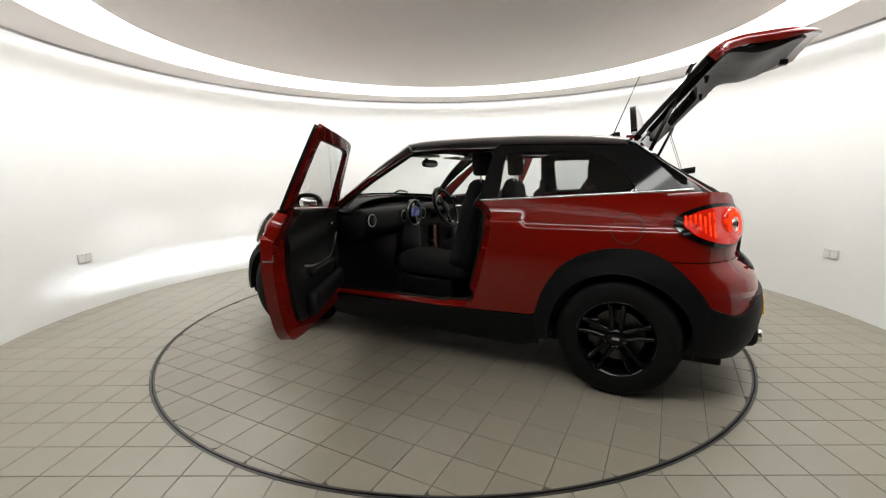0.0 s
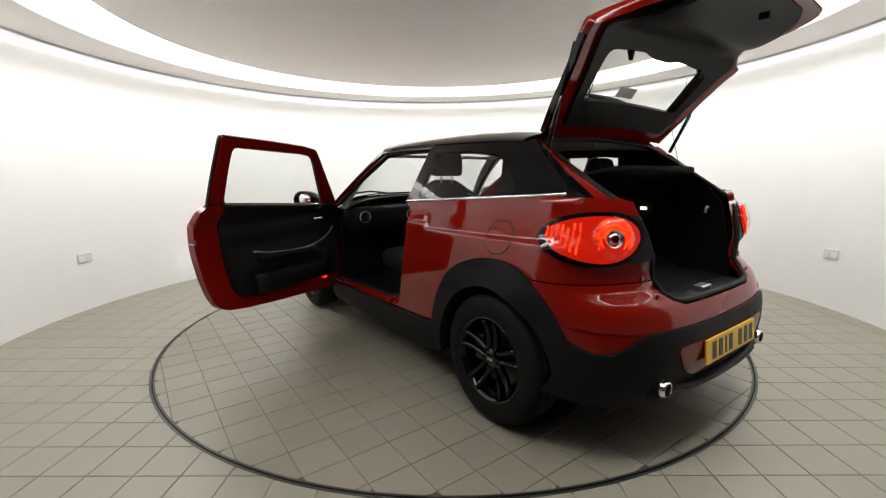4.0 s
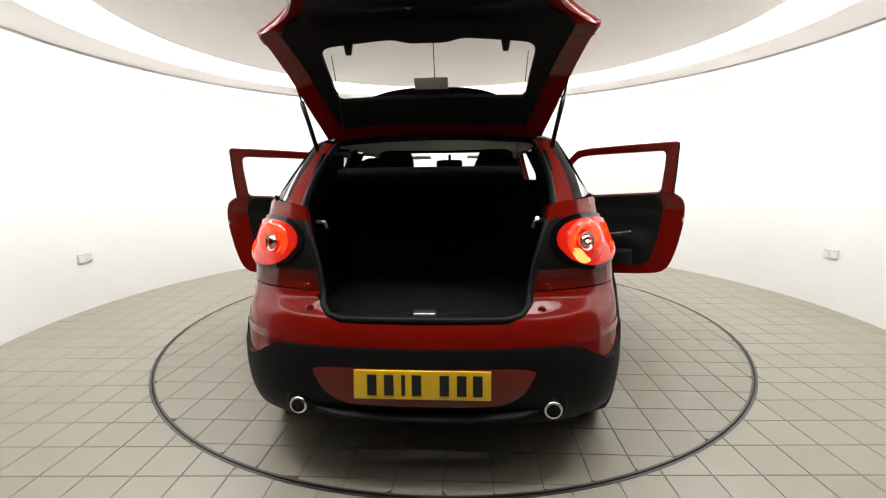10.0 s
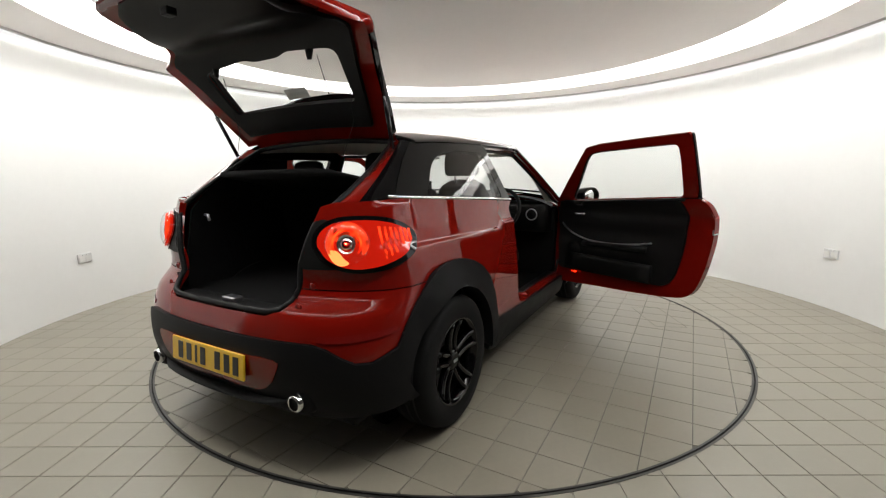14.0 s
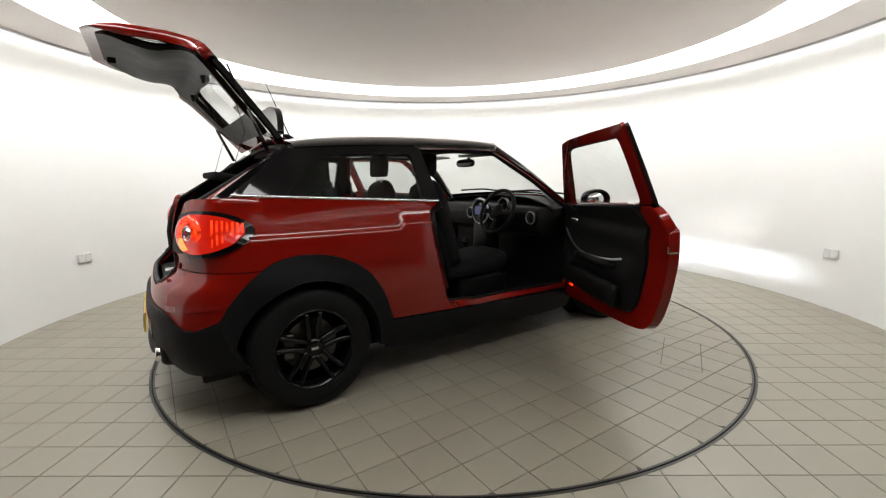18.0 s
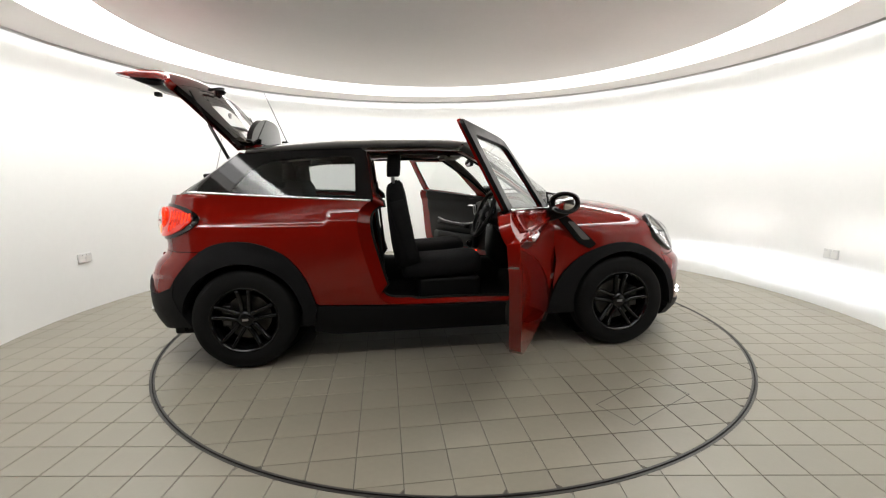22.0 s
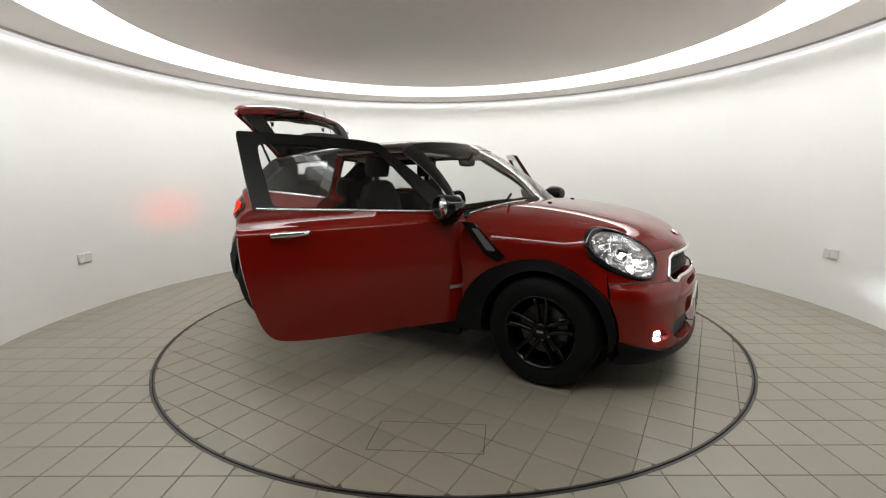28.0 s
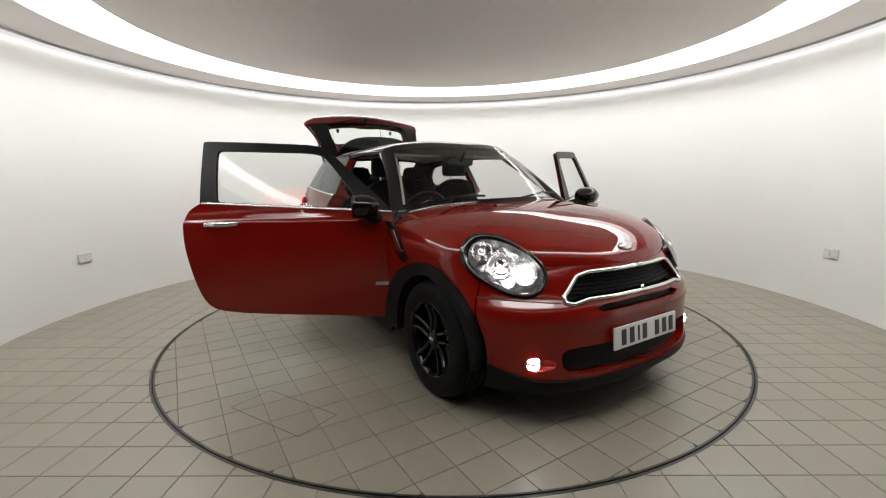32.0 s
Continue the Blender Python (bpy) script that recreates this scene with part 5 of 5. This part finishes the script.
dial = add("speedometer", loft_bm([((0.365, 0, 0.93), (0, 0.115, 0), (0.01, 0, 0.115), 2), ((0.345, 0, 0.93), (0, 0.105, 0), (0.01, 0, 0.105), 2)], 36), M_BLACK_PAINT, "large round central dial")
part("dial_ring", tube_bm([(0.345, 0.112 * math.cos(t), 0.93 + 0.112 * math.sin(t)) for t in np.linspace(0, math.tau, 36, endpoint=False)], 0.008, 8, True), M_ALLOY, dial)
part("display", box_bm(0.340, 0, 0.935, 0.006, 0.13, 0.075, 0.002), M_SCREEN, dial, "lit central display")
WHEEL_M = Matrix.Translation((0.225, -0.37, 0.955)) @ Matrix.Rotation(radians(-66), 4, "Y")


def at_wheel(bm):
    bmesh.ops.transform(bm, matrix=WHEEL_M, verts=bm.verts)
    return bm


steer = add("steering_wheel", at_wheel(tube_bm([(0.185 * math.cos(t), 0.185 * math.sin(t), 0) for t in np.linspace(0, math.tau, 48, endpoint=False)], 0.0165, 12, True)), M_TRIM, "black leather steering wheel")
part("hub", at_wheel(loft_bm([((0, 0, -0.05), (0.06, 0, 0), (0, 0.06, 0), 2), ((0, 0, -0.005), (0.068, 0, 0), (0, 0.068, 0), 2), ((0, 0, 0.012), (0.055, 0, 0), (0, 0.055, 0), 2)], 28)), M_TRIM, steer)
for a in (90, -90, 180):
    c, q = math.cos(radians(a)), math.sin(radians(a))
    part("spoke", at_wheel(loft_bm([((c * r, q * r, -0.008), (-q * 0.022, c * 0.022, 0), (0, 0, 0.010), 2.5) for r in (0.05, 0.10, 0.15, 0.18)], 12)), M_TRIM, steer, "dark spoke")
add("steering_column", tube_bm([(0.25, -0.37, 0.93), (0.48, -0.37, 0.85)], 0.05, 14), M_TRIM)
rev = add("rev_counter", loft_bm([((0.31, -0.37, 1.005), (0, 0.06, 0), (0, 0, 0.06), 2), ((0.29, -0.37, 1.005), (0, 0.055, 0), (0, 0, 0.055), 2)], 28), M_BLACK_PAINT)
part("dial_ring", tube_bm([(0.29, -0.37 + 0.058 * math.cos(t), 1.005 + 0.058 * math.sin(t)) for t in np.linspace(0, math.tau, 28, endpoint=False)], 0.004, 8, True), M_ALLOY, rev)
for y in (-0.62, 0.62, -0.16, 0.16):
    v = add("air_vent", loft_bm([((0.375, y, 0.91), (0, 0.05, 0), (0, 0, 0.05), 2), ((0.355, y, 0.91), (0, 0.045, 0), (0, 0, 0.045), 2)], 24), M_TRIM)
    part("vent_ring", tube_bm([(0.355, y + 0.047 * math.cos(t), 0.91 + 0.047 * math.sin(t)) for t in np.linspace(0, math.tau, 24, endpoint=False)], 0.005, 8, True), M_ALLOY, v)
mir = add("rear_view_mirror", loft_bm([((0.18, 0.0 + 0.115 * q, 1.355), (0.016, 0, 0), (0, 0, 0.034 * k), 2.4) for q, k in ((-1, 0.5), (-0.9, 0.85), (-0.4, 1), (0.4, 1), (0.9, 0.85), (1, 0.5))], 18), M_BLACK_PAINT, "rear-view mirror")
part("stalk", tube_bm([(0.19, 0, 1.36), (0.24, 0, 1.43)], 0.012), M_TRIM, mir)
for y in (0.36, -0.36):
    add("sun_visor", box_bm(0.06, y, 1.405, 0.14, 0.40, 0.018, 0.007, None), M_LINING, "pale sun visor")
for s in (1, -1):
    add("seat_belt", tube_bm([(-0.62, s * 0.66, 1.20), (-0.60, s * 0.70, 0.95), (-0.56, s * 0.72, 0.50)], 0.012, 8), M_TRIM)

# ---- tailgate struts, aerial
for s in (1, -1):
    a = Vector((-1.575, s * 0.575, 1.375))
    b = Vector((-1.755, s * 0.635, 1.800))
    st = add("gas_strut", tube_bm([a, a.lerp(b, 0.52)], 0.011), M_BLACK_PAINT, "black gas strut holding the tailgate")
    part("rod", tube_bm([a.lerp(b, 0.5), b], 0.005), M_TRIM, st)
aer = add("aerial", tube_bm([(-1.305, 0, 1.52), (-1.455, 0, 1.90)], lambda t: 0.004 - 0.002 * t), M_TRIM, "black rod aerial")
part("foot", loft_bm([((-1.30 - 0.03 * t, 0, 1.50 + 0.035 * t), (0.05 * (1 - 0.6 * t), 0, 0), (0, 0.025 * (1 - 0.5 * t), 0), 2) for t in (0, 0.4, 0.8, 1.0)], 18), M_TRIM, aer)

# ---- plates, exhausts
def plate(name, x, y, z, turn, mat, label):
    m = Matrix.Translation((x, y, z)) @ Matrix.Rotation(radians(turn), 4, "Z") @ Matrix.Rotation(radians(-5), 4, "Y")
    ob = add(name, box_bm(0, 0, 0, 0.010, 0.520, 0.111, 0.003, m), mat, label)
    # plain bars stand where the characters were
    for q, w in ((-0.19, 0.050), (-0.125, 0.050), (-0.07, 0.020), (-0.02, 0.050), (0.085, 0.050), (0.15, 0.050), (0.21, 0.050)):
        part("bar", box_bm(0.0065, q, 0.0, 0.002, w * 0.72, 0.079, 0.0, m), M_INK, ob, "plain dark bar", smooth=False)
    return ob


plate("rear_plate", -2.224, 0, 0.466, 180, M_PLATE_Y, "yellow rear plate with dark bars")
plate("front_plate", 1.885, 0, 0.447, 0, M_PLATE_W, "white front plate with dark bars")
for s in (1, -1):
    ex = add("exhaust_tip", joined(lathe([(0.027, 0.0), (0.033, 0.0), (0.036, 0.006), (0.036, 0.12)], 32), lathe([(0.028, 0.0), (0.028, 0.12)], 32)), M_CHROME, "chrome exhaust tip")
    ex.matrix_local = Matrix.Translation((-2.190, s * 0.500, 0.352)) @ Matrix.Rotation(radians(90), 4, "Y")
    part("exhaust_shroud", loft_bm([((-2.08, s * 0.50, 0.352), (0, 0.080, 0), (0, 0, 0.075), 2.2), ((-2.15, s * 0.50, 0.352), (0, 0.062, 0), (0, 0, 0.060), 2.2), ((-2.168, s * 0.50, 0.352), (0, 0.046, 0), (0, 0, 0.045), 2.0)], 24), M_CLAD, car, "black moulded surround of the exhaust")
    hole = part("bore", lathe([(0.031, 0.02), (0.001, 0.02)], 24), M_GAP, ex)

# ---- headlamps, fog lamps, side vents, badge
def egg_bm(s, rows, n=64, cap=False):
    """Rings on the headlamp: (half length, half width, shift along, height)."""
    def fn(u, v):
        ha, hb, sh, k = rows[round(v * (len(rows) - 1))]
        t = u * math.tau
        c, q = math.cos(t), math.sin(t)
        k += 0.022 * max(0.0, q) * (0.5 + 0.5 * c) - 0.012 * max(0.0, -q) * (0.5 - 0.5 * c)
        return lamp_pt(s, sh + ha * math.copysign(abs(c) ** 0.87, c), hb * math.copysign(abs(q) ** 0.87, q), k)
    bm = grid_bm(fn, n, len(rows) - 1, close_u=True)
    if cap:
        bm.faces.new([v for v in bm.verts][-n:])
    bmesh.ops.recalc_face_normals(bm, faces=bm.faces)
    return bm


def lamp_lathe(s, a, b, profile, n=32):
    def fn(u, v):
        r, k = profile[round(v * (len(profile) - 1))]
        t = u * math.tau
        return lamp_pt(s, a + r * math.cos(t), b + r * math.sin(t), k)
    bm = grid_bm(fn, n, len(profile) - 1, close_u=True)
    bmesh.ops.recalc_face_normals(bm, faces=bm.faces)
    return bm


for s in (1, -1):
    hl = add("headlamp", egg_bm(s, [(0.232, 0.130, 0, -0.050), (0.233, 0.131, 0, 0.006), (0.226, 0.124, 0, 0.014), (0.205, 0.112, 0.012, 0.012), (0.200, 0.108, 0.014, 0.000), (0.198, 0.106, 0.014, -0.02)]), M_BLACK_PAINT, "oval lit headlamp in a black bezel")
    part("reflector", egg_bm(s, [(0.200, 0.108, 0.014, 0.0), (0.185, 0.098, 0.015, -0.028), (0.150, 0.080, 0.018, -0.048), (0.06, 0.03, 0.02, -0.055)], cap=True), M_BOWL, hl, "bright reflector")
    part("lens", egg_bm(s, [(0.203, 0.111, 0.013, 0.010), (0.180, 0.098, 0.014, 0.026), (0.130, 0.072, 0.014, 0.040), (0.065, 0.036, 0.014, 0.046), (0.004, 0.003, 0.014, 0.047)]), M_LENS, hl, "clear domed lens").visible_shadow = False
    for a, b, r, bulb in ((0.000, -0.012, 0.072, 0.010), (0.118, 0.012, 0.060, 0.013), (0.070, -0.066, 0.034, 0.008), (-0.125, 0.010, 0.052, 0.0)):
        part("lamp_bowl", lamp_lathe(s, a, b, [(r, -0.045), (r, 0.000), (r * 0.96, 0.004), (r * 0.90, 0.000), (r * 0.75, -0.024), (r * 0.45, -0.040), (0.012, -0.046)]), M_BOWL, hl, "silver lamp bowl")
        if bulb:
            part("lamp_glow", lamp_lathe(s, a, b, [(bulb, -0.046), (bulb, -0.022), (bulb * 0.7, -0.014), (0.001, -0.012)], 20), M_HEAD, hl, "lit bulb")
        else:
            part("indicator_bulb", lamp_lathe(s, a, b, [(0.010, -0.046), (0.010, -0.022), (0.006, -0.014), (0.001, -0.012)], 20), M_CHROME, hl, "silver bulb")
    part("projector_ring", lamp_lathe(s, 0.0, -0.012, [(0.040, -0.03), (0.042, 0.004), (0.038, 0.008), (0.034, 0.002), (0.034, -0.03)]), M_CHROME, hl, "chrome ring")
    for a, b0, b1 in ((-0.068, -0.07, 0.095), (0.062, -0.03, 0.10)):
        part("partition", tube_bm([lamp_pt(s, a + 0.012 * t, b0 + (b1 - b0) * t, -0.012 - 0.012 * math.sin(math.pi * t)) for t in np.linspace(0, 1, 7)], 0.0035, 6), M_CHROME, hl)
    # added box and source for the headlamp's patch on the wall
    beam_box(hl, lamp_pt(s, 0.020, 0.0, 0.034), (1.0, 0, -0.075), 0.020, 0.009, 0.050, 0.014, 0.005, M_BEAM, M_GAP)
    # fog lamp at the outer end of its scoop
    fc = wrap(FOG_U0 + 0.30 * (FOG_U1 - FOG_U0), FOG_Z, s) + Vector((-0.012, 0, 0))
    fm = Matrix.Translation(fc) @ Vector((0.93, s * 0.36, 0.03)).normalized().to_track_quat("Z", "Y").to_matrix().to_4x4()
    fog = lathe([(0.036, -0.05), (0.037, 0.002), (0.034, 0.006), (0.031, 0.000)], 32)
    bmesh.ops.transform(fog, matrix=fm, verts=fog.verts)
    fl = add("fog_lamp", fog, M_CHROME, "lit front fog lamp")
    for z0, name in ((-0.0145, "glowing_lens"), (0.0165, "upper_lens")):
        lens = loft_bm([((0, 0, h), (0.031 * k, 0, 0), (0, (0.0130 if z0 < 0 else 0.0095) * k, 0), 2.4) for h, k in ((-0.004, 1.0), (0.005, 0.97), (0.012, 0.82), (0.017, 0.5), (0.019, 0.15))], 24)
        bmesh.ops.translate(lens, vec=(0, z0, 0), verts=lens.verts)
        bmesh.ops.transform(lens, matrix=fm, verts=lens.verts)
        part(name, lens, M_FOG, fl, "glowing white lens")
    # added box and source for the fog lamp's streak on the wall
    beam_box(fl, fc + Vector((0.024, 0, 0.0035)), (1.0, 0, -0.055), 0.046, 0.005, 0.040, 0.022, 0.004, M_FOGBEAM, M_GAP)

    def sk2(x, z, s=s):
        return wrap(x, z, s)
    vent = [(0.615, 0.965), (0.70, 0.960), (0.915, 0.765), (0.86, 0.735), (0.78, 0.775)]
    sc = add("side_vent", panel_bm(rounded(vent, 0.02), sk2, out=MID, thick=0.02, lift=0.012, step=0.03), M_BLACK_PAINT, "black side vent with chrome inlay")
    part("inlay", panel_bm(rounded([(0.69, 0.93), (0.735, 0.925), (0.86, 0.80), (0.80, 0.80)], 0.015), sk2, out=MID, thick=0.008, lift=0.020, step=0.03), M_CHROME, sc, "chrome inlay")
badge = add("bonnet_badge", loft_bm([((1.735, 0, nose_z(1.735, 0) + 0.004), (0.022, 0, -0.018), (0, 0.055, 0), 2.0), ((1.738, 0, nose_z(1.735, 0) + 0.012), (0.016, 0, -0.012), (0, 0.045, 0), 2.0)], 28), M_CHROME, "small silver winged badge")
for s in (1, -1):
    wp = add("wiper", tube_bm([(0.80, s * 0.35 - 0.25, 1.085), (0.70, s * 0.35 + 0.05, 1.115), (0.60, s * 0.35 + 0.28, 1.10)], 0.008), M_TRIM)
    add("washer_jet", loft_bm([((0.98, s * 0.28, nose_z(0.98, 0.28) + 0.008 * t), (0.016, 0, 0), (0, 0.012, 0), 2) for t in (0, 1)], 12), M_TRIM)


# ---- wheels
def make_wheel(x, s, front):
    tyre_w = 0.215
    w = part("wheel", lathe([(0.216, -0.100), (0.25, -0.109), (0.300, -0.106), (0.322, -0.092), (0.332, -0.06), (0.334, 0.0), (0.332, 0.06), (0.322, 0.092), (0.300, 0.106), (0.25, 0.109), (0.216, 0.100)], 64, "y"), M_RUBBER, car, "black tyre on a black alloy wheel")
    # grooves of the tread
    for k in (-0.045, 0.0, 0.045):
        part("tread_groove", lathe([(0.3340, k - 0.006), (0.3346, k), (0.3340, k + 0.006)], 64, "y"), M_GAP, w)
    rim = part("rim", lathe([(0.202, -0.09), (0.209, -0.03), (0.206, 0.05), (0.212, 0.085), (0.220, 0.097), (0.218, 0.103), (0.210, 0.100), (0.198, 0.078), (0.192, 0.03), (0.185, -0.05)], 64, "y"), M_RIM, w, "gloss black alloy rim")
    for k in range(5):
        a = math.tau * k / 5 + math.pi / 2
        for q in (-1, 1):
            pts = []
            for t in np.linspace(0, 1, 7):
                r = 0.045 + 0.156 * t
                ang = a + q * math.atan((0.024 + 0.014 * t * t) / r)
                pts.append(((r * math.cos(ang), 0.060 + 0.024 * t - 0.012 * math.sin(math.pi * t), r * math.sin(ang)), (-math.sin(ang) * (0.016 - 0.002 * t), 0, math.cos(ang) * (0.016 - 0.002 * t)), (0, 0.020, 0), 2.4))
            part("spoke", loft_bm(pts, 12), M_RIM, rim)
    part("hub_cap", loft_bm([((0, 0.05, 0), (0.06, 0, 0), (0, 0, 0.06), 2), ((0, 0.078, 0), (0.05, 0, 0), (0, 0, 0.05), 2), ((0, 0.084, 0), (0.028, 0, 0), (0, 0, 0.028), 2)], 28), M_RIM, rim)
    part("hub_badge", box_bm(0, 0.086, 0, 0.038, 0.003, 0.014, 0.001), M_ALLOY, rim, "silver badge")
    part("brake_disc", joined(lathe([(0.06, 0.012), (0.147, 0.012)], 40, "y"), lathe([(0.147, 0.012), (0.147, -0.012)], 40, "y")), M_DISC, w, "steel brake disc")
    part("caliper", box_bm(-0.125 if front else 0.125, 0.012, 0.02, 0.06, 0.07, 0.14, 0.012), M_DISC, w)
    w.matrix_local = Matrix.Translation((x, s * Y_WHEEL, R_TYRE)) @ Matrix.Rotation(0 if s > 0 else math.pi, 4, "Z")
    return w


for x, front in ((AX_R, False), (AX_F, True)):
    for s in (1, -1):
        make_wheel(x, s, front)

# ================================================================ floor and turntable
GAP = 0.0035
table = tagged(part("turntable", ring_sheet(0.001, R_TABLE - 0.012, -0.0045, cx=0, cy=0), M_GROUT), "round tiled turntable set flush in the floor", "turntable")
part("edge_ring", joined(ring_sheet(R_TABLE - 0.014, R_TABLE - 0.004, 0.0005, cx=0, cy=0), lathe([(R_TABLE - 0.004, 0.0005), (R_TABLE - 0.004, -0.03)], 180)), M_STEEL, table, "steel edge of the turntable")
ground = tagged(part("floor", ring_sheet(R_TABLE + 0.012, 9.0, -0.0045, cx=0, cy=0, n=200), M_FLOOR_GROUT), "beige square tiled studio floor with faint joints", "floor", kind="structure")
tagged(part("trim_table_ring", joined(ring_sheet(R_TABLE + 0.004, R_TABLE + 0.016, 0.0005, cx=0, cy=0), lathe([(R_TABLE + 0.004, 0.0005), (R_TABLE + 0.004, -0.03)], 180)), M_STEEL), "steel ring round the turntable", "trim", kind="structure")
tagged(part("trim_table_gap", ring_sheet(R_TABLE - 0.02, R_TABLE + 0.02, -0.028, cx=0, cy=0), M_GAP), "dark slot round the turntable", "trim", kind="structure")
shared = {}


def tile_object(poly, whole, parent, mat, z=0.0):
    cx, cy = sum(p[0] for p in poly) / len(poly), sum(p[1] for p in poly) / len(poly)
    if whole and mat.name in shared:
        me = shared[mat.name]
    else:
        bm = tile_mesh(poly, z, cx, cy)
        me = bpy.data.meshes.new("tile")
        bm.to_mesh(me)
        bm.free()
        me.materials.append(mat)
        if whole:
            shared[mat.name] = me
    ob = new("tile", me)
    ob.parent = parent
    ob.location = (cx, cy, z)
    return ob


def tiles(ox, oy, extent, centre, radius, keep_inside, wanted, near, parent, name, mat):
    rest = bmesh.new()
    n = int(extent / PITCH) + 2
    for i in range(-n, n):
        for j in range(-n, n):
            x0, y0 = ox + i * PITCH + GAP / 2, oy + j * PITCH + GAP / 2
            x1, y1 = x0 + PITCH - GAP, y0 + PITCH - GAP
            mx, my = (x0 + x1) / 2, (y0 + y1) / 2
            if not wanted(mx, my):
                continue
            poly, cut = clip_cell(x0, y0, x1, y1, centre, radius, keep_inside)
            if len(poly) < 3:
                continue
            if near(mx, my):
                tile_object(poly, not cut, parent, mat)
            else:
                cx, cy = sum(p[0] for p in poly) / len(poly), sum(p[1] for p in poly) / len(poly)
                b = tile_mesh(poly, 0, cx, cy)
                bmesh.ops.translate(b, vec=(cx, cy, 0), verts=b.verts)
                me = bpy.data.meshes.new("tmp")
                b.to_mesh(me)
                b.free()
                rest.from_mesh(me)
                bpy.data.meshes.remove(me)
    ob = part(name, rest, mat, parent, smooth=False)
    ob["kind"] = "stuff"


tiles(-0.100, -0.0695, 2.4, (0, 0), R_TABLE - 0.015, True, lambda x, y: math.hypot(x, y) < 2.5, lambda x, y: math.hypot(x, y) > 1.05, table, "inner_tiles", M_TABLE_TILE)
tiles(0.073, -0.0695, 7.0, (0, 0), R_TABLE + 0.017, False,
      lambda x, y: math.hypot(x, y) > 2.0 and (math.hypot(x - ROOM.x, y - ROOM.y) < R_WALL + 0.2 or (abs(x) < 2 and -7.5 < y < -3)),
      lambda x, y: -2.6 < y < -0.3 and abs(x) < 3.3, ground, "outer_tiles", M_TILE)

# outline of the hatch cut into the turntable's tiles
corner = [Vector((0.567, -1.634)), Vector((1.045, -1.392)), Vector((1.140, -1.610)), Vector((0.655, -1.855))]
for i in range(4):
    p, q = corner[i], corner[(i + 1) % 4]
    n = Vector((p.y - q.y, q.x - p.x)).normalized() * 0.0022
    part("hatch_joint", mesh_bm([(*(p - n), 0.0006), (*(q - n), 0.0006), (*(q + n), 0.0006), (*(p + n), 0.0006)], [(0, 1, 2, 3)]), M_GROUT, table, "dark joint of an access hatch", smooth=False)

# double sockets on the wall
for s, ang in ((-1, 176.6), (1, 1.3)):
    a = radians(ang)
    m = Matrix.Translation((ROOM.x + (R_WALL - 0.006) * math.cos(a), ROOM.y + (R_WALL - 0.006) * math.sin(a), 0.505)) @ Matrix.Rotation(a + math.pi, 4, "Z")
    so = part("wall_socket", box_bm(0, 0, 0, 0.014, 0.147, 0.087, 0.004), M_SOCKET)
    tagged(so, "white double socket with switches on the curved wall", "socket", "wall sockets")
    so.matrix_world = m
    for q in (-1, 1):
        part("socket_face", box_bm(0.0078, q * 0.036, -0.008, 0.003, 0.058, 0.055, 0.001), M_PAPER, so)
        part("switch", box_bm(0.009, q * 0.022, 0.030, 0.006, 0.012, 0.017, 0.001), M_PAPER, so)


# ================================================================ the turn of the table
def motions():
    rows = [(float(t), pose(0, 0, 0, 0, 0, START + RATE * t)) for t in range(0, 33)]
    walk(car, rows)
    walk(table, rows)


motions()
